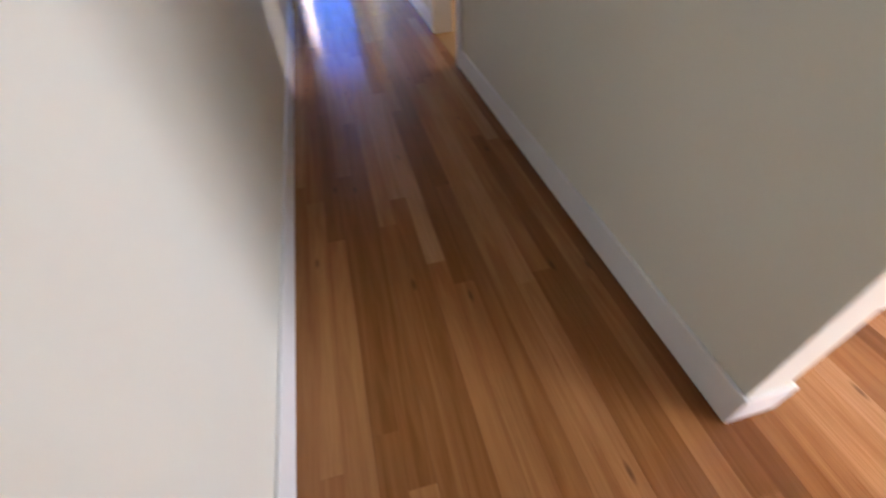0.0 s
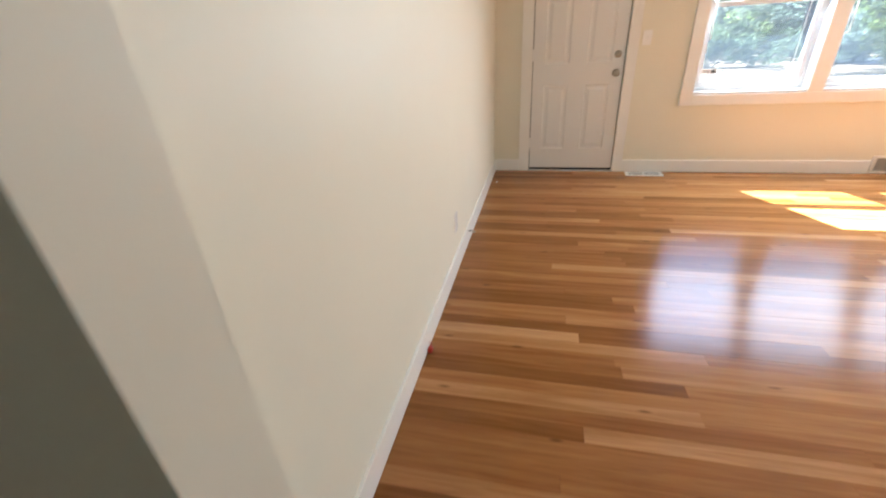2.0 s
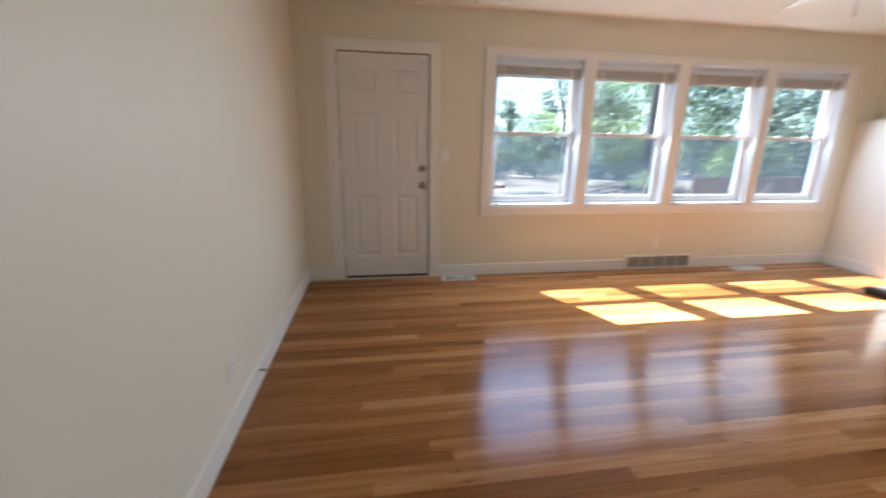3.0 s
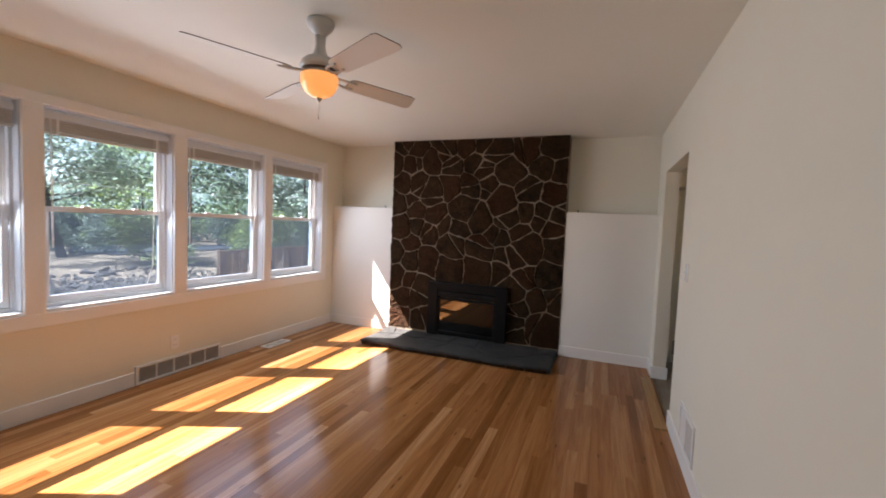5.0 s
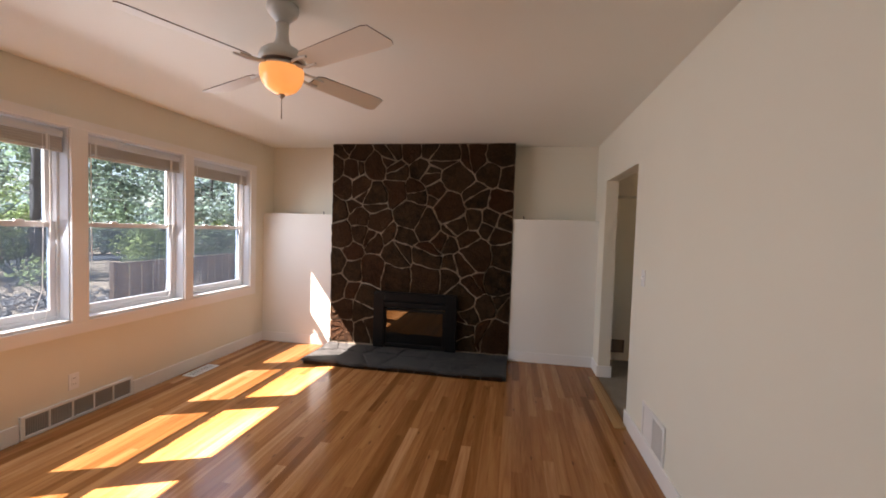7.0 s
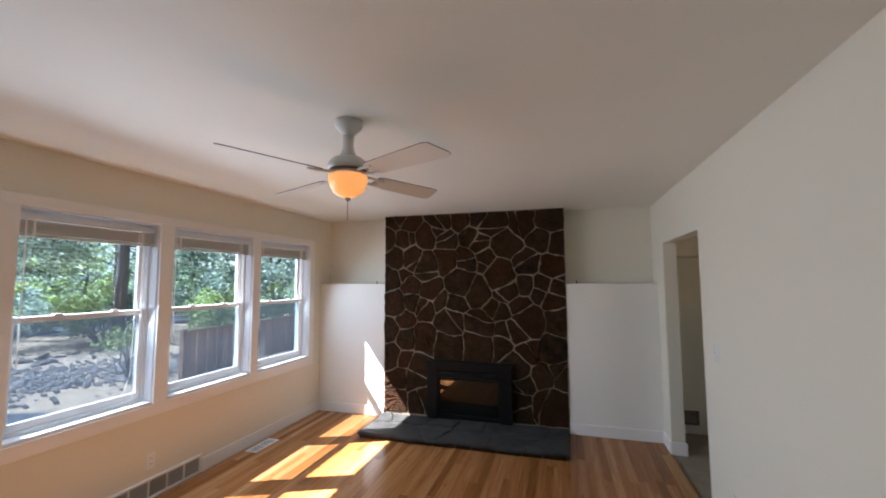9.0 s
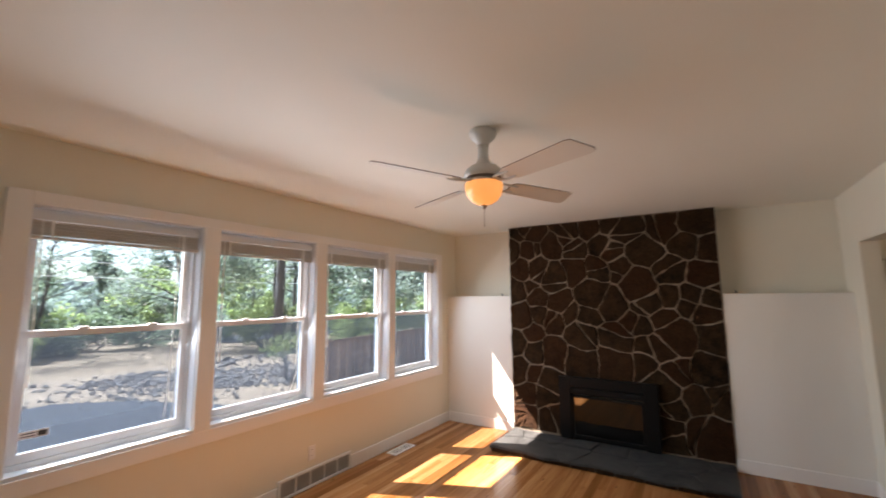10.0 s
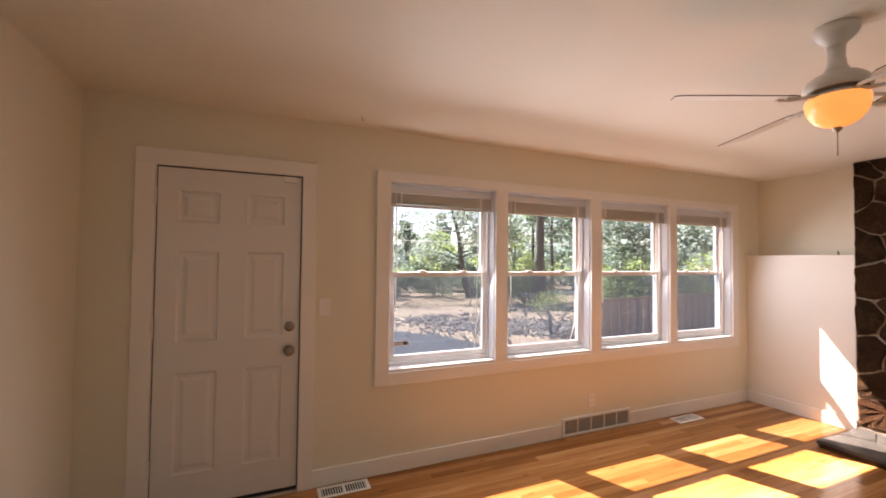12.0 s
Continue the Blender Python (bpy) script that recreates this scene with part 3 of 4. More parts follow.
def wall_register():
    """Long white baseboard return grille with five grey panels."""
    v = thing("return_air_grille", "white five-panel return air grille low on wall", "vent", at=(3.29, 0, 0.004))
    W, H = 0.78, 0.152
    n, bar = 5, 0.014
    pw = (W - 0.05 - bar * (n - 1)) / n
    bars = [(0, W, -0.018, 0, 0, 0.018), (0, W, -0.018, 0, H - 0.018, H), (0, 0.025, -0.018, 0, 0.018, H - 0.018), (W - 0.025, W, -0.018, 0, 0.018, H - 0.018)]
    bars += [(0.025 + k * (pw + bar) - bar, 0.025 + k * (pw + bar), -0.016, 0, 0.018, H - 0.018) for k in range(1, n)]
    part("frame", joined(bars, 0.002), M_VENT, v)
    for k in range(n):
        x0 = 0.025 + k * (pw + bar)
        g = bmesh.new()
        box(x0, x0 + pw, -0.004, 0, 0.018, H - 0.018, 0, g)
        for q in range(14):
            xx = x0 + 0.003 + q * (pw - 0.006) / 13
            box(xx - 0.0012, xx + 0.0012, -0.010, -0.004, 0.018, H - 0.018, 0, g)
        part("grille_panel", g, M_GRILLE, v)


wall_register()


def floor_register(x, y, w=0.33, d=0.125):
    v = thing("floor_register", "white metal floor register with dark slots", "vent", "floor registers", (x, y, 0.001))
    part("frame", joined([(0, w, 0, 0.018, 0, 0.006), (0, w, d - 0.018, d, 0, 0.006), (0, 0.022, 0.018, d - 0.018, 0, 0.006), (w - 0.022, w, 0.018, d - 0.018, 0, 0.006), (w / 2 - 0.006, w / 2 + 0.006, 0.018, d - 0.018, 0, 0.006)], 0.0015), M_VENT, v)
    # flat dark sheet in place of the shade below the louvers
    part("duct_shade", box(0.02, w - 0.02, 0.016, d - 0.016, 0.0, 0.0012), M_DARK, v, "dark sheet for the shade under the louvers")
    for k in range(18):
        xx = 0.03 + k * (w - 0.06) / 17
        part("louver", box(xx - 0.0022, xx + 0.0022, 0.018, d - 0.018, 0.0012, 0.0045), M_VENT, v)


floor_register(1.28, -0.16)
floor_register(4.53, -0.18)

reg = thing("wall_register", "white supply register with lattice low on wall", "vent", at=(3.70, BACK, 0.10))
part("frame", joined([(0, 0.40, 0, 0.010, 0, 0.025), (0, 0.40, 0, 0.010, 0.225, 0.25), (0, 0.025, 0, 0.010, 0.025, 0.225), (0.375, 0.40, 0, 0.010, 0.025, 0.225), (0.19, 0.21, 0, 0.010, 0.025, 0.225)], 0.002), M_VENT, reg)
part("damper_plate", box(0.21, 0.375, 0, 0.005, 0.025, 0.225), M_VENT, reg)
g = bmesh.new()
for k in range(15):
    box(0.026 + k * 0.0112, 0.030 + k * 0.0112, 0.001, 0.006, 0.025, 0.225, 0, g)
for k in range(14):
    box(0.025, 0.19, 0.001, 0.005, 0.027 + k * 0.0145, 0.031 + k * 0.0145, 0, g)
part("lattice", g, M_VENT, reg)
# greyer sheet for the shade behind the lattice
part("duct_shade", box(0.025, 0.19, 0.0002, 0.0008, 0.025, 0.225), M_GRILLE, reg)

# kitchen cut-out lining and the loose transition strip in the passage
cut = thing("wall_cutout_box", "open square wood-lined cut-out low in wall", "recess", at=(6.2, -4.372, 0.09))
part("back_panel", box(0.035, 0.04, 0.006, 0.146, 0.006, 0.144), M_SUBFLOOR, cut)
part("lining", joined([(0, 0.13, 0, 0.006, 0, 0.15), (0, 0.13, 0.146, 0.152, 0, 0.15), (0, 0.13, 0.006, 0.146, 0.144, 0.15), (0, 0.13, 0.006, 0.146, 0, 0.006)], 0), M_EDGE, cut)
strip = thing("transition_strip", "loose raw wood transition strip across the passage", "floor strip", at=(4.40, -3.945, 0.0))
part("tread", joined([(0.0, 1.13, 0.0, 0.036, 0.001, 0.016)], 0.003), M_WOODRAW, strip)
part("nosing", joined([(0.0, 1.10, 0.036, 0.085, 0.001, 0.010)], 0.003), M_WOODRAW, strip)


# ---- ceiling fan ----
def ceiling_fan(x, y):
    f = thing("ceiling_fan", "white four-blade ceiling fan with lit amber bowl", "fan", at=(x, y, 2.0))
    part("canopy", lathe([(0.070, 0.430), (0.071, 0.414), (0.066, 0.398), (0.052, 0.382), (0.036, 0.368), (0.028, 0.352)], 40), M_FAN, f, "", True)
    part("downrod_cover", lathe([(0.029, 0.356), (0.027, 0.31), (0.031, 0.275), (0.042, 0.254), (0.056, 0.243)], 36), M_FAN, f, "", True)
    part("motor_housing", lathe([(0.040, 0.247), (0.072, 0.238), (0.092, 0.220), (0.101, 0.200), (0.103, 0.186), (0.094, 0.178)], 44), M_FAN, f, "", True)
    # solid dark ring, the gap's shade put into its colour
    part("gap_ring", lathe([(0.091, 0.180), (0.091, 0.170), (0.080, 0.168)], 40), M_EDGE, f, "dark ring for the shaded gap under the motor", True)
    part("light_collar", lathe([(0.080, 0.170), (0.086, 0.162), (0.093, 0.152), (0.092, 0.147)], 40), M_FAN, f, "", True)
    part("bowl", lathe([(0.096, 0.150), (0.098, 0.140), (0.096, 0.115), (0.086, 0.085), (0.068, 0.060), (0.042, 0.044), (0.012, 0.038)], 44), M_BOWL, f, "amber glass bowl, lit", True)
    part("finial", lathe([(0.014, 0.036), (0.016, 0.030), (0.009, 0.022), (0.003, 0.016)], 20), M_NICKEL, f, "", True)
    part("pull_chain", tube([(0, 0, 0.018), (0.0005, 0, -0.03), (0, 0, -0.075)], [0.0016, 0.0016, 0.0026], 6), M_NICKEL, f)
    for k in range(4):
        a = radians(65 + 90 * k)
        turn = Matrix.Translation((0, 0, 0.153)) @ Matrix.Rotation(a, 4, "Z") @ Matrix.Rotation(radians(-14), 4, "X")
        bm = bmesh.new()
        top, low = [], []
        outline = [(0.17, -0.042), (0.20, -0.056), (0.575, -0.068), (0.605, -0.060), (0.640, 0.040), (0.632, 0.058), (0.605, 0.066), (0.20, 0.056), (0.17, 0.042)]
        for u, v in outline:
            top.append(bm.verts.new((u, v, 0.0022)))
            low.append(bm.verts.new((u, v, -0.0022)))
        bm.faces.new(top)
        bm.faces.new(low[::-1])
        for q in range(len(outline)):
            bm.faces.new((top[q], low[q], low[(q + 1) % len(outline)], top[(q + 1) % len(outline)])).material_index = 1
        bmesh.ops.transform(bm, matrix=turn, verts=bm.verts[:])
        blade = part("blade", bm, M_BLADE, f, "flat off-white fan blade")
        blade.data.materials.append(M_EDGE)
        arm = tube([(0.075, 0.0, 0.008), (0.11, 0.022, 0.000), (0.155, 0.030, -0.006), (0.21, 0.026, -0.006)], [0.008, 0.007, 0.007, 0.006], 6)
        tube([(0.075, 0.0, 0.008), (0.11, -0.022, 0.000), (0.155, -0.030, -0.006), (0.21, -0.026, -0.006)], [0.008, 0.007, 0.007, 0.006], 6, arm)
        bmesh.ops.transform(arm, matrix=turn, verts=arm.verts[:])
        part("blade_arm", arm, M_FAN, blade, "curved bracket")
    return f


ceiling_fan(2.985, -1.988)
hook = thing("ceiling_hook", "small metal cup hook screwed into the ceiling", "hook", at=(1.5, -0.22, CEIL))
part("shank", tube([(0, 0, 0.0), (0, 0, -0.018), (0.008, 0, -0.030), (0.016, 0, -0.022), (0.016, 0, -0.014)], 0.003, 6), M_NICKEL, hook)
for y in (-0.76, -3.17):
    stub = thing("cable_stub", "short dark cable end standing on the ledge", "cable", "cable stubs", (5.92, y, 1.592))
    part("wire", tube([(0, 0, 0), (0.002, 0.001, 0.02), (-0.002, 0.004, 0.035)], [0.006, 0.005, 0.004], 6), M_COAX, stub)
coax = thing("cable_end", "short black cable end poking from the baseboard", "cable", at=(T, -1.75, 0.09))
part("wire", tube([(0, 0, 0), (0.02, 0.002, 0), (0.035, 0.004, -0.006)], [0.005, 0.005, 0.004], 8), M_COAX, coax)
part("connector", tube([(0.030, 0.003, -0.004), (0.046, 0.005, -0.010)], 0.007, 8), M_NICKEL, coax)
clip = thing("red_clip", "small red plastic scrap lying against the baseboard", "clip", at=(T, -2.875, 0.0))
part("body", joined([(0.002, 0.022, -0.012, 0.012, 0.001, 0.026)], 0.004), M_RED, clip)
part("tail", tube([(0.010, 0.0, 0.014), (0.014, 0.012, 0.028), (0.006, 0.018, 0.045)], [0.004, 0.003, 0.002], 6), M_RED, clip)
crumb = thing("plaster_crumb", "tiny white plaster crumb on the floor", "debris", at=(0.06, -0.42, 0.0))
part("crumb", joined([(0, 0.014, 0, 0.010, 0.001, 0.008)], 0.003), M_PLASTIC, crumb)


# ---- fireplace ----
def clip_poly(poly, p, n):
    """Keep the part of a convex polygon where (q - p) . n <= 0."""
    out = []
    for k in range(len(poly)):
        a, b = poly[k], poly[(k + 1) % len(poly)]
        da, db = (a - p).dot(n), (b - p).dot(n)
        if da <= 0:
            out.append(a)
        if da * db < 0:
            out.append(a + (b - a) * (da / (da - db)))
    return out


def cells(w, h, rng, sizes, tries=1500, close=0.55):
    """Irregular convex cells that fill a w by h field, of mixed sizes."""
    seeds = []
    for k in range(tries):
        r = rng.choice(sizes)
        p = Vector((rng.uniform(0, w), rng.uniform(0, h)))
        if all((p - q).length > close * (r + s) for q, s in seeds):
            seeds.append((p, r))
    return cells_about(seeds, w, h)


def cells_about(seeds, w, h):
    """The convex cell round each (centre, size)."""
    out = []
    for p, r in seeds:
        poly = [Vector((0, 0)), Vector((w, 0)), Vector((w, h)), Vector((0, h))]
        for q, s in seeds:
            d = q - p
            if d.length > 1e-6 and d.length < 1.6:
                f = 0.5 + (r * r - s * s) / (2 * d.length_squared) * 0.55
                poly = clip_poly(poly, p + d * min(0.8, max(0.2, f)), d)
                if len(poly) < 3:
                    break
        if len(poly) >= 3:
            out.append(poly)
    return out


def split_some(polys, rng, share, least):
    """Break a share of the larger cells in two along a slanting joint away from the middle."""
    out = []
    for poly in polys:
        n = len(poly)
        area = abs(sum(poly[k].cross(poly[(k + 1) % n]) for k in range(n)) / 2)
        if area > least and rng.random() < share:
            c = sum(poly, Vector((0, 0))) / n
            a = rng.uniform(0, math.pi * 2)
            d = Vector((math.cos(a), math.sin(a)))
            c += d * rng.uniform(0.02, 0.06)
            out += [q for q in (clip_poly(poly, c, d), clip_poly(poly, c, -d)) if len(q) >= 3]
        else:
            out.append(poly)
    return out


def stone_mesh(poly, gap, depth, rng, to3d, rough=0.008):
    """A split stone: wobbling outline, rounded shoulder, uneven face."""
    n = len(poly)
    area = sum(poly[k].cross(poly[(k + 1) % n]) for k in range(n)) / 2
    if area < 0:
        poly = poly[::-1]
    shrunk = list(poly)
    for k in range(n):
        a, b = poly[k], poly[(k + 1) % n]
        e = b - a
        if e.length < 1e-5:
            continue
        normal = Vector((e.y, -e.x)).normalized()
        shrunk = clip_poly(shrunk, a - normal * gap, normal)
        if len(shrunk) < 3:
            return None
    m = len(shrunk)
    if abs(sum(shrunk[k].cross(shrunk[(k + 1) % m]) for k in range(m)) / 2) < 0.0005:
        return None
    c = sum(shrunk, Vector((0, 0))) / m
    ring = []
    for k in range(m):
        a, b = shrunk[k], shrunk[(k + 1) % m]
        steps = max(1, int((b - a).length / 0.045))
        for q in range(steps):
            p = a.lerp(b, (q + (0.12 if q == 0 else 0)) / steps)
            ring.append(p + Vector((rng.uniform(-1, 1), rng.uniform(-1, 1))) * (0.006 if q else 0.004))
    bm = bmesh.new()
    rings = []
    tilt = Vector((rng.uniform(-0.03, 0.03), rng.uniform(-0.03, 0.03)))
    for f, d in ((1.0, 0.0), (0.985, 0.75), (0.93, 1.0), (0.5, 1.06)):
        row = []
        for p in ring:
            q = c + (p - c) * f
            dd = depth * d + (rng.uniform(-rough, rough) * 0.5 + (q - c).dot(tilt) if d else 0)
            row.append(bm.verts.new(to3d(q, dd)))
        rings.append(row)
    k = len(ring)
    for r, s in zip(rings, rings[1:]):
        for q in range(k):
            bm.faces.new((r[q], r[(q + 1) % k], s[(q + 1) % k], s[q]))
    mid = bm.verts.new(to3d(c, depth * 1.06))
    for q in range(k):
        bm.faces.new((rings[-1][q], rings[-1][(q + 1) % k], mid))
    return bm


rng = random.Random(12)
FP0, FP1 = -0.905, -3.055
fireplace = thing("fireplace", "dark brown stone fireplace wall with pale mortar joints", "fireplace", at=(EAST, -1.98, 0))
def local(ob, bm):
    bmesh.ops.translate(bm, verts=bm.verts[:], vec=-Vector(ob.location))
    return bm


part("core", local(fireplace, box(5.838, EAST, FP1 + 0.004, FP0 - 0.004, 0, CEIL)), M_MORTAR, fireplace, "pale grey mortar bed")
W, H = FP0 - FP1, CEIL - 0.062


def on_face(p, d):
    return Vector((5.838 - d, FP0 - p.x, 0.06 + p.y))


def bent(p):
    """Shift a point of the face so that joints run in gentle curves, but the outline stays."""
    edge = min(1.0, min(p.x, W - p.x, p.y, H - p.y) / 0.12)
    q = Vector((p.x * 3.1, p.y * 3.1, 4.0))
    r = Vector((p.x * 9.0, p.y * 9.0, 8.0))
    return p + Vector((noise.noise(q) * 0.055 + noise.noise(r) * 0.014, noise.noise(q + Vector((0, 0, 9))) * 0.055 + noise.noise(r + Vector((0, 0, 9))) * 0.014)) * max(0.0, edge)


def on_bent_face(p, d):
    return on_face(bent(p), d)


# where the mason set each stone, in centimetres along and up the face: upper half, then lower half
UPPER = [(16, 230), (32, 223), (70, 231), (99, 229), (119, 234), (137, 224), (168, 223), (200, 225), (4, 209), (26, 207), (53, 209), (69, 219), (80, 206),
         (106, 209), (119, 199), (151, 197), (188, 201), (207, 199), (16, 185), (36, 185), (55, 176), (76, 181), (102, 183), (126, 182), (175, 178), (200, 173),
         (4, 161), (24, 164), (33, 151), (61, 144), (97, 153), (117, 143), (143, 165), (151, 145), (172, 150), (191, 153), (209, 150)]
LOWER = [(13, 129), (33, 132), (53, 124), (71, 133), (93, 130), (139, 123), (164, 130), (187, 141), (202, 133), (25, 110), (85, 108), (121, 106), (175, 111),
         (207, 111), (5, 96), (28, 88), (53, 86), (80, 82), (116, 83), (144, 83), (147, 94), (161, 97), (176, 78), (200, 82), (9, 67), (27, 63), (45, 57),
         (18, 37), (38, 35), (159, 60), (188, 51), (207, 53), (43, 17), (20, 17), (166, 40), (161, 16), (199, 20), (90, 25), (125, 25)]
middles = [Vector((u, v)) / 100 for u, v in UPPER + LOWER]
stones = cells_about([(p, 0.45 * sum(sorted((p - q).length for q in middles)[1:4]) / 3 * 1.9) for p in middles], W, H)
stones = split_some(stones, random.Random(31), 0.22, 0.030)
for poly in stones:
    c = sum(poly, Vector((0, 0))) / len(poly)
    if 0.70 < c.x < 1.43 and c.y < 0.48:
        continue
    bm = stone_mesh(poly, rng.uniform(0.0050, 0.0080), rng.uniform(0.009, 0.024), rng, on_bent_face, 0.012)
    if bm:
        part("stone", local(fireplace, bm), M_STONE, fireplace, "", False)

insert = thing("fireplace_insert", "black metal fireplace insert with dark glass door", "fireplace insert", at=(5.80, -1.97, 0.06))
yl, yr = 0.487, -0.490
part("surround", joined([(-0.045, 0.03, yr, yr + 0.125, 0, 0.645), (-0.045, 0.03, yl - 0.125, yl, 0, 0.645), (-0.045, 0.03, yr + 0.125, yl - 0.125, 0.545, 0.645)], 0.004), M_BLACK, insert)
part("firebox", joined([(0.2, 0.21, -0.36, 0.36, 0.0, 0.54), (0.0, 0.2, -0.362, -0.35, 0, 0.54), (0.0, 0.2, 0.35, 0.362, 0, 0.54), (0, 0.2, -0.35, 0.35, -0.004, 0.012), (0, 0.2, -0.35, 0.35, 0.53, 0.54)], 0), M_DARK, insert)
door = part("door_frame", joined([(-0.028, 0.0, -0.365, -0.335, 0.012, 0.455), (-0.028, 0.0, 0.335, 0.365, 0.012, 0.455), (-0.028, 0.0, -0.335, 0.335, 0.012, 0.05), (-0.028, 0.0, -0.335, 0.335, 0.43, 0.455)], 0.003), M_BLACK, insert)
part("glass", box(-0.014, -0.010, -0.335, 0.335, 0.05, 0.43), M_FIREGLASS, door, "dark reflective fire glass")
part("hood", joined([(-0.034, 0.0, -0.365, 0.365, 0.47, 0.535)], 0.006), M_BLACK, insert)
for y0 in (0.20, -0.33):
    part("vent_slot", box(-0.037, -0.034, y0, y0 + 0.13, 0.508, 0.520, 0.001), M_DARK, insert)
part("ember_bed", joined([(0.03, 0.19, -0.33, 0.33, 0.012, 0.06)], 0.01), M_SLATE, insert, "pale crushed ember bed")

hearth = thing("hearth", "low grey slate flagstone hearth slab", "hearth", at=(5.48, -2.0, 0))
part("bed", local(hearth, box(5.165, 5.84, -3.045, -0.925, 0, 0.042, 0.006)), M_SLATE, hearth, "grey mortar bed")
HW, HD = 2.13, 0.70


def on_hearth(p, d):
    front = 5.125 + 0.02 * math.sin(p.x * 7) + 0.012 * math.sin(p.x * 19)
    return Vector((front + p.y * (5.832 - front) / HD, -0.915 - p.x, 0.036 + d))


for poly in cells(HW, HD, random.Random(5), (0.30, 0.40, 0.5, 0.62)):
    bm = stone_mesh(poly, 0.004, 0.018, rng, on_hearth, 0.003)
    if bm:
        part("flagstone", local(hearth, bm), M_SLATE, hearth)


# a low course of dark edging stones under the flagstones' front
edge_rng = random.Random(9)
y = -0.95
while y > -2.95:
    length = edge_rng.uniform(0.16, 0.27)
    stop = max(-3.04, y - length)
    part("edging_stone", local(hearth, box(5.137 + edge_rng.uniform(0, 0.006), 5.166, stop + 0.010, y, 0.002, 0.035, 0.004)), M_STONE, hearth, "dark brown edging stone")
    y = stop


# ---- outside ----
GROUND = -0.45


def sheet(x0, x1, y0, y1, nx, ny, height):
    bm = bmesh.new()
    grid = [[bm.verts.new((x0 + (x1 - x0) * i / nx, y0 + (y1 - y0) * k / ny, height(x0 + (x1 - x0) * i / nx, y0 + (y1 - y0) * k / ny))) for k in range(ny + 1)] for i in range(nx + 1)]
    for i in range(nx):
        for k in range(ny):
            bm.faces.new((grid[i][k], grid[i + 1][k], grid[i + 1][k + 1], grid[i][k + 1]))
    return bm


def land(x, y):
    far = max(0.0, min(1.0, (y - 8) / 30))
    return GROUND + 0.06 * noise.noise(Vector((x * 0.25, y * 0.25, 0))) * min(1, max(0, y - 5) / 4) - 1.2 * far * far


bm = sheet(-60, 80, -40, 100, 110, 110, land)
structure(link_mesh("ground", bm, M_DIRT, smooth=True), "dry tan earth with sparse dead grass", "ground")
far_ring = lathe([(1500, -3.2), (90, -2.4)], 48)
structure(link_mesh("far_ground", far_ring, M_DIRT), "distant dry ground", "ground")


bm = bmesh.new()
rows = []
for k in range(25):
    x = -18 + k
    edge = 8.6 - 0.9 * math.sin((x + 3) * 0.35) - max(0, x - 3.6) ** 2 * 0.75
    rows.append([bm.verts.new((x, 1.4 + (max(1.6, edge) - 1.4) * q / 8, GROUND + 0.03)) for q in range(9)])
for a, b in zip(rows, rows[1:]):
    for q in range(8):
        bm.faces.new((a[q], b[q], b[q + 1], a[q + 1]))
structure(link_mesh("driveway", bm, M_ASPHALT), "grey asphalt driveway", "driveway")
structure(link_mesh("road", sheet(13, 70, 17.0, 22.5, 40, 4, lambda x, y: land(x, y) + 0.05), M_ASPHALT), "shaded asphalt road", "road")


def rock_mesh(rng, r):
    bm = bmesh.new()
    bmesh.ops.create_icosphere(bm, subdivisions=2, radius=1.0)
    s = (r * rng.uniform(0.8, 1.4), r * rng.uniform(0.7, 1.1), r * rng.uniform(0.45, 0.75))
    o = Vector((rng.uniform(0, 90), rng.uniform(0, 90), 0))
    for v in bm.verts:
        k = 1 + 0.6 * noise.noise(v.co * 1.3 + o) + 0.4 * noise.noise(v.co * 3.1 + o)
        v.co = Vector((v.co.x * s[0] * k, v.co.y * s[1] * k, v.co.z * s[2] * k))
    return bm


rng = random.Random(4)
# two loose rows of boulders along the drive's edge and up the slope
spots = []
for k in range(44):
    f = k / 43
    spots.append((5.0 + 3.2 * f + rng.uniform(-0.3, 0.3), 9.6 - 3.9 * f + rng.uniform(-0.4, 0.4), rng.uniform(0.07, 0.22)))
for k in range(40):
    f = k / 39
    spots.append((5.4 + 6.5 * f + rng.uniform(-0.4, 0.4), 9.4 + 1.6 * f + rng.uniform(-0.5, 0.5), rng.uniform(0.08, 0.24)))
for x, y, r in spots:
    ob = link_mesh("boulder", rock_mesh(rng, r * 0.68), M_ROCK)
    ob.location = (x, y, land(x, y) + r * 0.12)
    ob.rotation_euler = (0, 0, rng.uniform(0, 6.2))
    tagged(ob, "rough grey-brown lava boulder on dry earth", "boulder", "boulders along the drive")
bm = bmesh.new()
for k in range(1500):
    f = rng.random()
    x, y = 5.4 + 4.6 * f + rng.gauss(0, 0.9), 8.6 - 2.2 * f + rng.gauss(0, 1.0)
    r = rng.uniform(0.02, 0.085) 
    made = bmesh.ops.create_icosphere(bm, subdivisions=1, radius=r, matrix=Matrix.LocRotScale((x, y, land(x, y) + r * 0.2), Euler((rng.random(), rng.random(), rng.random())), (1.2, 0.9, 0.6)))
tagged(link_mesh("rubble", bm, M_GRAVEL), "scattered grey rubble and gravel", "rubble", "", "stuff")


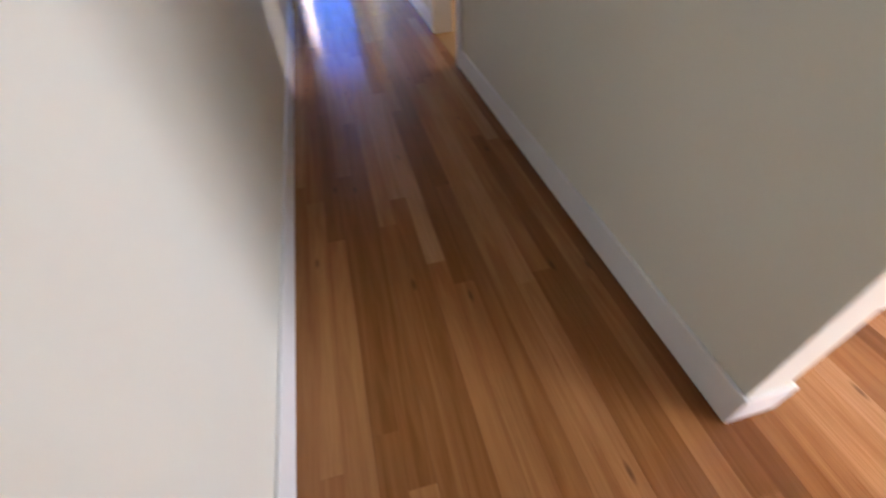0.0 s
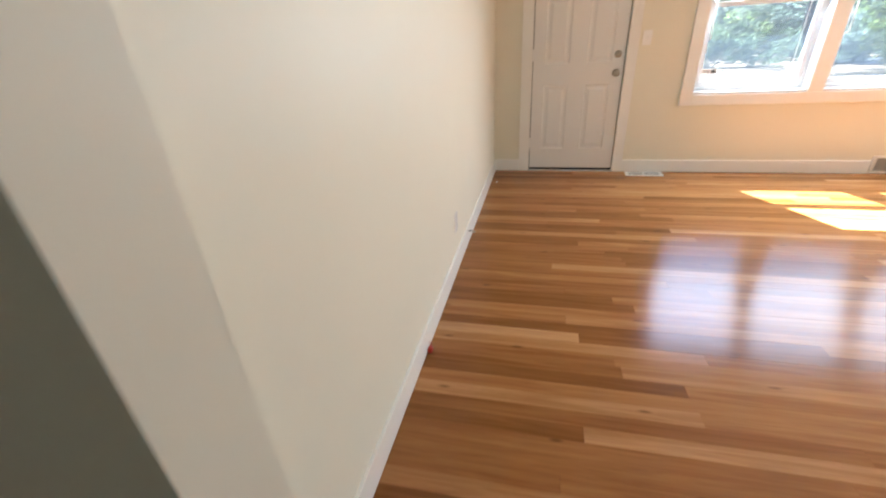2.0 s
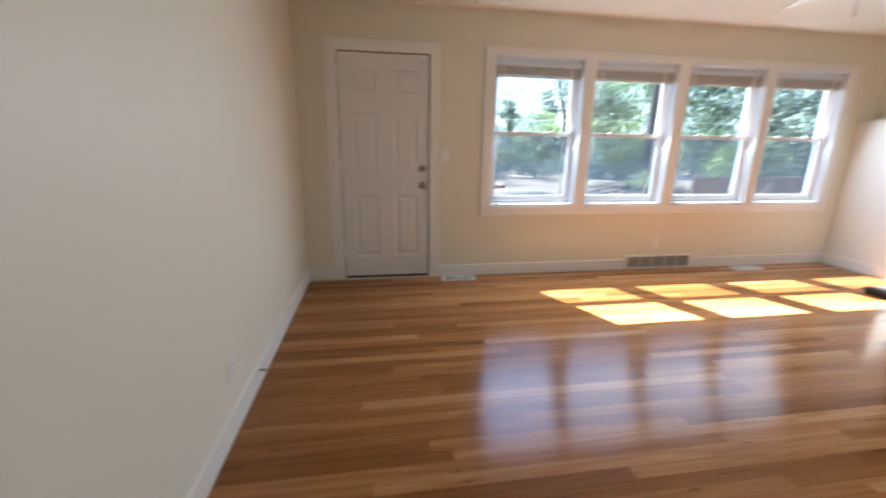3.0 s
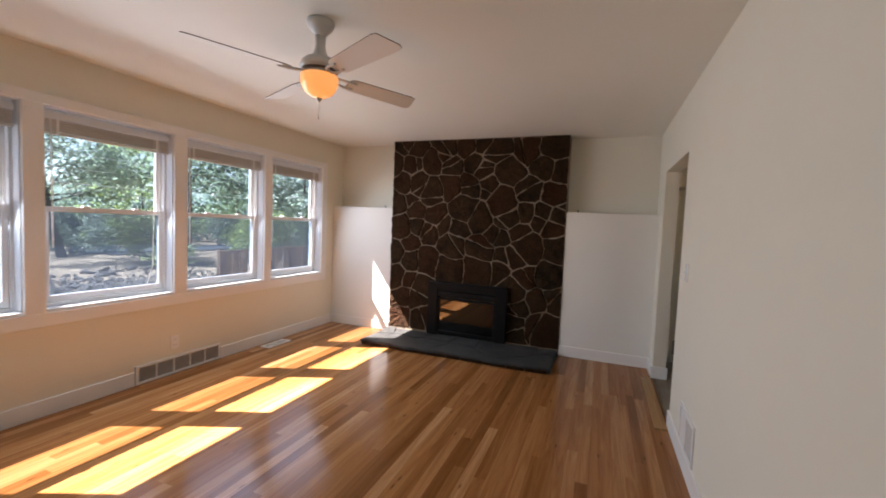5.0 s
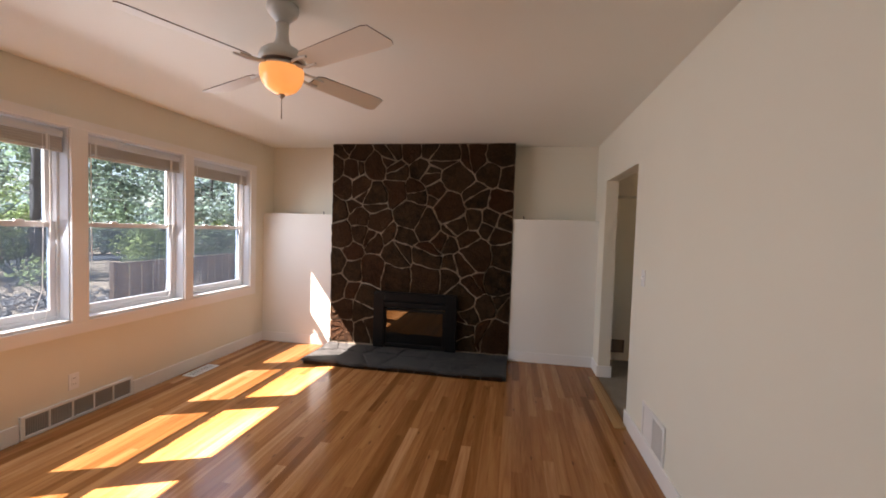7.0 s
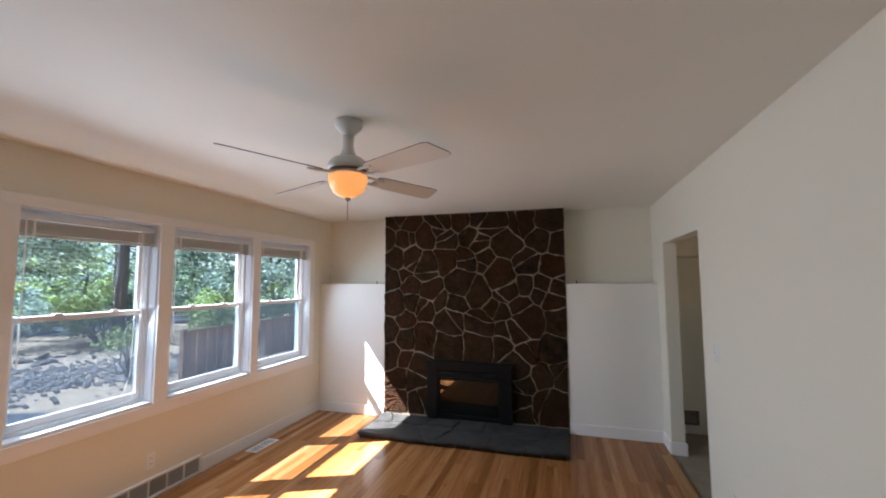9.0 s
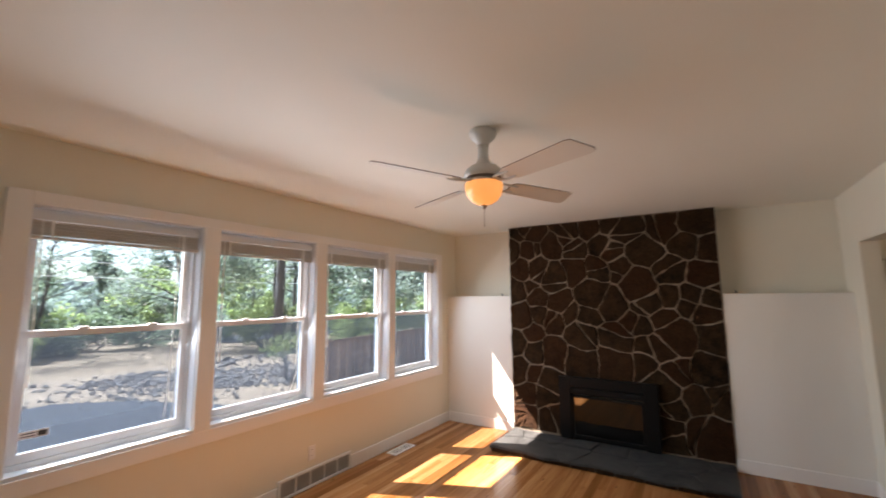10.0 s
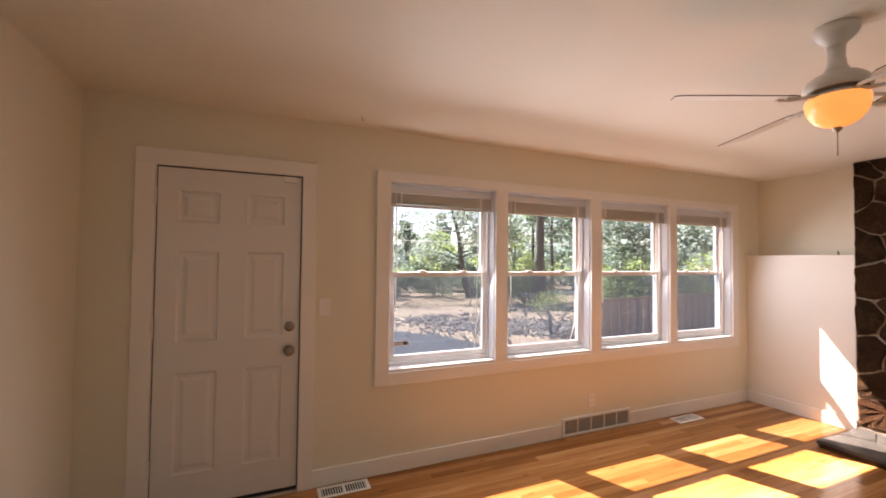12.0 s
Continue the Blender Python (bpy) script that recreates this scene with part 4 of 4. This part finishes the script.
# the wooden fence
def board_fence(x0, y0, x1, y1, top):
    f = thing("fence", "weathered dark brown board fence", "fence", at=(x0, y0, GROUND))
    L = math.hypot(x1 - x0, y1 - y0)
    f.rotation_euler = (0, 0, math.atan2(y1 - y0, x1 - x0))
    h = top - GROUND
    n = int(L / 0.152)
    for k in range(n):
        bm = box(k * 0.152, k * 0.152 + 0.138, 0.012 * (k % 2), 0.02 + 0.012 * (k % 2), 0.02, h - 0.04 - rng.uniform(0, 0.01), 0)
        part("board", bm, M_FENCE, f)
    part("rail", joined([(-0.02, L, -0.03, 0.05, h - 0.04, h)], 0.004), M_FENCE, f, "flat cap rail")
    part("rail", joined([(0, L, 0.021, 0.06, 0.25, 0.34)], 0.004), M_FENCE, f)
    for k in range(int(L / 2.4) + 1):
        part("post", box(k * 2.4 - 0.05, k * 2.4 + 0.05, 0.021, 0.12, 0, h + 0.02, 0.004), M_FENCE, f)


board_fence(8.05, 4.65, 19.0, 5.6, 0.60)


# trees and shrubs
def leaves(rng, spots, count, size, spread, droop=0.0):
    """Many small pointed leaves scattered about the given (place, radius) clumps."""
    verts, faces = [], []
    for k in range(count):
        c, r = rng.choice(spots)
        d = Vector((rng.gauss(0, 1), rng.gauss(0, 1), rng.gauss(0, 1))).normalized() * (r * rng.random() ** 0.45)
        p = Vector(c) + Vector((d.x * spread, d.y * spread, d.z))
        s = size * rng.uniform(0.6, 1.4)
        a = Vector((rng.gauss(0, 1), rng.gauss(0, 1), rng.gauss(0, 0.6) - droop)).normalized()
        b = a.cross(Vector((rng.gauss(0, 1), rng.gauss(0, 1), rng.gauss(0, 1)))).normalized()
        i = len(verts)
        verts += [p, p + a * s * 0.5 + b * s * 0.28, p + a * s, p + a * s * 0.5 - b * s * 0.28]
        faces.append((i, i + 1, i + 2, i + 3))
    me = bpy.data.meshes.new("crown")
    me.from_pydata(verts, [], faces)
    return me


def crown_part(me, material, parent):
    me.materials.append(material)
    ob = new("crown", me)
    ob.parent = parent
    return ob


def tree(x, y, height, lean, rng, material, radius, trunk_r, leaf_n, leaf_s, low=0.35, label="leafy tree with an open crown"):
    z = land(x, y)
    t = thing("tree", label, "tree", "trees outside", (x, y, z))
    pts = [Vector((0, 0, -0.1))]
    for k in range(1, 6):
        pts.append(Vector((lean[0] * k / 5 + rng.uniform(-0.12, 0.12), lean[1] * k / 5 + rng.uniform(-0.12, 0.12), height * 0.9 * k / 5)))
    bm = tube(pts, [trunk_r * (1.15 - 0.95 * k / 5) for k in range(6)], 9)
    spots = []
    for k in range(22):
        f = rng.uniform(low, 0.97)
        i = min(4, int(f * 5))
        root = pts[i].lerp(pts[i + 1], f * 5 - i)
        a = rng.uniform(0, 6.283)
        reach = radius * (1.1 - 0.75 * abs(f - 0.5)) * rng.uniform(0.5, 1.0)
        tip = root + Vector((math.cos(a) * reach, math.sin(a) * reach, rng.uniform(0.1, 0.5) * reach))
        bend = root.lerp(tip, 0.5) + Vector((0, 0, rng.uniform(-0.1, 0.25) * reach * 0.5))
        r0 = trunk_r * 0.4 * (1.1 - f)
        tube([root, bend, tip], [r0, r0 * 0.6, r0 * 0.15], 5, bm)
        for g in (0.45, 0.75, 1.0):
            spots.append((bend.lerp(tip, g) + Vector((rng.uniform(-1, 1), rng.uniform(-1, 1), rng.uniform(-0.5, 0.6))) * radius * 0.2, radius * rng.uniform(0.12, 0.26)))
    part("trunk", bm, M_BARK, t, "dark ridged trunk with bare limbs", True)
    crown_part(leaves(rng, spots, leaf_n, leaf_s * 1.12, 1.2), material, t)
    return t


def pine(x, y, height, rng, radius, trunk_r, leaf_n, low=0.22):
    z = land(x, y)
    t = thing("pine_tree", "tall dark pine with a rough straight trunk", "tree", "pines outside", (x, y, z))
    pts = [Vector((rng.uniform(-0.05, 0.05), rng.uniform(-0.05, 0.05), height * k / 6 - 0.1)) for k in range(7)]
    bm = tube(pts, [trunk_r * (1.1 - 0.9 * k / 6) for k in range(7)], 10)
    spots = []
    for k in range(44):
        f = rng.uniform(low, 0.98)
        root = Vector((0, 0, f * height))
        a = rng.uniform(0, 6.283)
        reach = radius * (1.08 - f) * rng.uniform(0.7, 1.15) + 0.3
        tip = root + Vector((math.cos(a) * reach, math.sin(a) * reach, rng.uniform(-0.25, 0.10) * reach))
        tube([root, root.lerp(tip, 0.5) + Vector((0, 0, 0.06 * reach)), tip], [trunk_r * 0.2, trunk_r * 0.12, trunk_r * 0.03], 5, bm)
        for g in (0.35, 0.6, 0.8, 1.0):
            spots.append((root.lerp(tip, g), 0.16 + 0.12 * reach * rng.uniform(0.6, 1.2)))
    part("trunk", bm, M_BARK, t, "dark ridged trunk", True)
    crown_part(leaves(rng, spots, leaf_n, 0.22, 1.2, 0.3), M_PINE, t)
    return t


def shrub(x, y, w, h, rng, material, n, size=0.16, label="dense leafy green shrub on dry ground"):
    z = land(x, y)
    t = thing("shrub", label, "shrub", "shrubs outside", (x, y, z))
    spots = [(Vector((rng.uniform(-w, w), rng.uniform(-w, w) * 0.6, rng.uniform(0.15, 0.9) * h)), rng.uniform(0.22, 0.45) * min(w, h)) for k in range(12)]
    bm = bmesh.new()
    for c, r in spots:
        tube([(c.x * 0.2, c.y * 0.2, -0.05), (c.x * 0.6, c.y * 0.6, c.z * 0.5), tuple(c)], [0.03, 0.02, 0.008], 5, bm)
    part("stem", bm, M_BARK, t)
    crown_part(leaves(rng, spots, n, size, 1.15), material, t)
    return t


rng = random.Random(21)
tree(11.3, 17.6, 9.5, (-1.6, 0.3), rng, M_OLIVE, 3.9, 0.15, 9500, 0.14, 0.24, "olive-green tree with a leaning grey trunk")
pine(11.2, 11.0, 15.0, rng, 3.3, 0.19, 9000, 0.20)
pine(21.0, 12.5, 11.0, rng, 3.4, 0.13, 6500, 0.08)
pine(26.0, 9.5, 12.0, rng, 4.2, 0.22, 6500, 0.1)
tree(20.5, 7.8, 7.5, (0.6, 0.1), rng, M_OLIVE, 3.2, 0.15, 3500, 0.16, 0.3)
tree(4.0, 24.0, 9.0, (0.4, 0.0), rng, M_LEAF, 3.4, 0.11, 6000, 0.20, 0.12)
tree(13.6, 26.5, 4.6, (0.2, 0.3), rng, M_LIME, 2.4, 0.12, 7000, 0.21, 0.12)
tree(-1.5, 25.0, 9.0, (0.8, -0.4), rng, M_OLIVE, 3.4, 0.11, 6000, 0.17, 0.2)
tree(6.2, 19.8, 8.0, (0.9, 0.2), rng, M_OLIVE, 3.8, 0.09, 4600, 0.12, 0.24, "sparse olive-green tree with thin limbs")
tree(24.0, 22.0, 9.0, (0.2, 0.3), rng, M_LEAF, 4.0, 0.12, 6000, 0.22, 0.12)
tree(21.0, 28.0, 9.0, (0.3, 0.2), rng, M_LIME, 4.2, 0.10, 8000, 0.19, 0.12)
tree(16.5, 17.0, 10.0, (0.2, 0.2), rng, M_LEAF, 4.2, 0.11, 8000, 0.19, 0.12)
tree(18.5, 11.0, 9.0, (0.2, 0.2), rng, M_OLIVE, 3.8, 0.10, 7500, 0.17, 0.12)
tree(-3.0, 26.0, 10.0, (0.3, 0.2), rng, M_LEAF, 4.2, 0.20, 6000, 0.21, 0.25)
tree(30.0, 15.0, 11.0, (0.2, 0.2), rng, M_LEAF, 4.6, 0.20, 7500, 0.22, 0.2)
pine(33.0, 9.0, 13.0, rng, 4.4, 0.22, 6500, 0.1)
pine(6.3, 30.0, 6.0, rng, 2.2, 0.16, 5000, 0.05)
pine(12.5, 33.0, 6.5, rng, 2.6, 0.12, 5000, 0.05)
for x, y, h in ((8.0, 37.0, 7.0), (17.5, 36.0, 8.0), (24.0, 33.0, 8.5), (30.0, 30.0, 9.0), (38.0, 27.0, 9.0), (19.0, 30.0, 6.0)):
    pine(x, y, h, rng, 2.6, 0.12, 4500, 0.04)
for k in range(20):
    x = -6 + k * 2.1 + rng.uniform(-0.6, 0.6)
    y = 25.0 + rng.uniform(-1.2, 4.0) - max(0, x - 12) * 0.25
    # every fourth shrub takes the leaf colour with haze in it
    shrub(x, y, rng.uniform(1.3, 2.0), rng.uniform(1.7, 3.2), rng, (M_LEAF, M_OLIVE, M_FAR_HAZE, M_LIME)[k % 4], 2000, 0.22)
for x, y, w, h, m in ((10.9, 6.6, 0.8, 1.3, M_LIME), (12.3, 7.3, 1.1, 1.7, M_LIME), (14.2, 9.6, 1.4, 2.2, M_LIME), (17.2, 8.9, 1.5, 2.3, M_LIME), (15.0, 8.0, 1.3, 1.6, M_LEAF), (11.9, 12.6, 1.2, 2.1, M_LIME), (4.6, 16.6, 1.0, 0.9, M_LIME), (6.1, 18.8, 1.2, 0.9, M_OLIVE), (8.0, 19.6, 1.5, 1.2, M_LEAF), (10.4, 20.0, 1.5, 1.4, M_LEAF), (12.6, 19.2, 1.4, 1.6, M_OLIVE), (2.4, 18.2, 1.4, 1.1, M_LIME), (0.2, 18.8, 1.5, 1.3, M_LEAF)):
    shrub(x, y, w, h, rng, m, 2200, 0.13)

# a bare shrub by the rocks
bare = thing("bare_shrub", "leafless twiggy shrub beside the fence", "shrub", at=(7.9, 6.0, land(7.9, 6.0)))
bm = bmesh.new()
for k in range(9):
    a = rng.uniform(0, 6.283)
    tip = Vector((math.cos(a) * rng.uniform(0.3, 0.7), math.sin(a) * 0.5, rng.uniform(0.5, 0.95)))
    tube([(0, 0, -0.03), tip * 0.5 + Vector((0.05, 0, 0.1)), tip], [0.022, 0.014, 0.004], 5, bm)
    tube([tip * 0.55, tip * 0.8 + Vector((0.12, 0.1, 0.05)), tip + Vector((0.22, 0.15, -0.1))], [0.010, 0.006, 0.002], 4, bm)
part("branch", bm, M_BARK, bare)
crown_part(leaves(rng, [(Vector((0.1, 0, 0.95)), 0.4), (Vector((-0.3, 0.1, 0.85)), 0.3)], 420, 0.07, 1.2), M_LIME, bare)

# far woods, their haze put into the leaf colour, and hill line
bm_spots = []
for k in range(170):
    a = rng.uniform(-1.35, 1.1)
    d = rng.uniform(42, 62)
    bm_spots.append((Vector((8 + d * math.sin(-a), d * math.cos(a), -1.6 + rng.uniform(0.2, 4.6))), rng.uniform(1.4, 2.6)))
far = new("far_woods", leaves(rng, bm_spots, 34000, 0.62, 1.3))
far.data.materials.append(M_FAR_HAZE)
tagged(far, "distant band of green woodland, haze in its colour", "woods", "", "stuff")
# the blue of distance haze is put into the hills' colour
hill = mat("hill_haze_blue", (0.16, 0.22, 0.25), 1.0)
bm = bmesh.new()
ridge = []
for k in range(61):
    a = radians(-80 + k * 160 / 60)
    ridge.append((700 * math.sin(a), 700 * math.cos(a), 22 + 14 * noise.noise(Vector((k * 0.13, 3, 0)))))
for (x, y, z), (x2, y2, z2) in zip(ridge, ridge[1:]):
    bm.faces.new([bm.verts.new(v) for v in ((x, y, -8), (x2, y2, -8), (x2, y2, z2), (x, y, z))])
structure(link_mesh("backdrop_hills", bm, hill), "hazy blue-green distant hills", "hills")

# neighbour's low house beyond the fence
house = thing("house", "low grey-blue house partly hidden by trees", "house", at=(31, 12.5, -2.7))
part("wall", slab_with_holes("x", -5, 5, 0, 0.2, 0, 2.2, [(-3.6, -2.2, 0.9, 1.9), (1.0, 2.6, 0.9, 1.9)]), M_SIDING, house)
bm = bmesh.new()
prof = [(-0.5, 2.1), (3.2, 3.5), (7.0, 2.1), (7.0, 2.25), (3.2, 3.68), (-0.5, 2.25)]
ends = [[bm.verts.new((x, y, z)) for y, z in prof] for x in (-5.4, 5.4)]
for k in range(6):
    bm.faces.new((ends[0][k], ends[0][(k + 1) % 6], ends[1][(k + 1) % 6], ends[1][k]))
bm.faces.new(ends[0])
bm.faces.new(ends[1])
part("roof", bm, M_ROOF, house, "dark blue-grey shingle roof")
part("wall", box(-5, -4.8, 0.2, 6.4, 0, 2.2), M_SIDING, house)
part("wall", box(4.8, 5, 0.2, 6.4, 0, 2.2), M_SIDING, house)
part("wall", box(-4.8, 4.8, 6.2, 6.4, 0, 2.2), M_SIDING, house)
for a in (-3.6, 1.0):
    part("window", box(a, a + 1.5, 0.08, 0.12, 0.9, 1.9), M_FIREGLASS, house)

# overhead wires
pole_a, pole_b = Vector((-30, 19.0, 0)), Vector((60, 9.0, 0))
wires = thing("overhead_wire", "pale overhead utility wires crossing the trees", "wire", "overhead wires", (0, 0, 0))
for z, off in ((3.4, 0.0), (2.9, 0.3), (2.35, 0.0), (4.1, 0.5)):
    pts = []
    for k in range(25):
        f = k / 24
        p = pole_a.lerp(pole_b, f)
        pts.append((p.x, p.y + off, z + 1.6 * (f - 0.5) ** 2 * 2))
    part("strand", tube(pts, 0.012, 5), M_CORD, wires)
pole = thing("utility_pole", "slim dark utility pole among trees", "pole", at=(17.3, 20.0, land(17.3, 20.0)))
part("shaft", tube([(0, 0, -0.1), (0, 0, 9)], [0.10, 0.08], 10), M_BARK, pole)
part("crossarm", box(-0.9, 0.9, -0.05, 0.05, 8.2, 8.32, 0.01), M_BARK, pole)

# ---- floor planks ----
floor = new("floor")
structure(floor, "glossy amber strip wood floor with mixed tones", "floor")
PW = 0.0655
unit = bmesh.new()
bmesh.ops.create_cube(unit, size=1.0, matrix=Matrix.Translation((0.5, 0.5, -0.5)))
plank_mesh = bpy.data.meshes.new("plank")
unit.to_mesh(plank_mesh)
unit.free()
plank_mesh.materials.append(M_FLOOR)
rng = random.Random(77)
rest = bmesh.new()


def planks(x0, x1, y0, y1, keep_from, mean):
    n = round((y1 - y0) / PW)
    w = (y1 - y0) / n
    for r in range(n):
        x = x0
        first = True
        while x < x1 - 0.001:
            step = rng.uniform(0.45, 1.0) * mean * (rng.uniform(0.3, 1) if first else 1)
            first = False
            e = x + step
            if x1 - e < 0.3:
                e = x1
            a, b = (x, y0 + r * w)
            drop = rng.uniform(0, 0.0004)
            if e > keep_from:
                ob = new("plank", plank_mesh)
                ob.parent = floor
                ob.location = (a, b, -drop)
                ob.scale = (e - a - 0.0005, w - 0.0003, 0.019)
            else:
                box(a, e - 0.0008, b, b + w - 0.0007, -0.019, -drop, 0, rest)
            x = e


planks(0.0, 5.86, BACK, 0.0, -1, 2.2)
planks(OPEN_W[0], OPEN_W[1], HALL, BACK, -1, 3.0)
planks(-6.85, 1.95, HALL_S, HALL, -2.0, 2.0)
part("far_planks", rest, M_FLOOR, floor)["kind"] = "stuff"
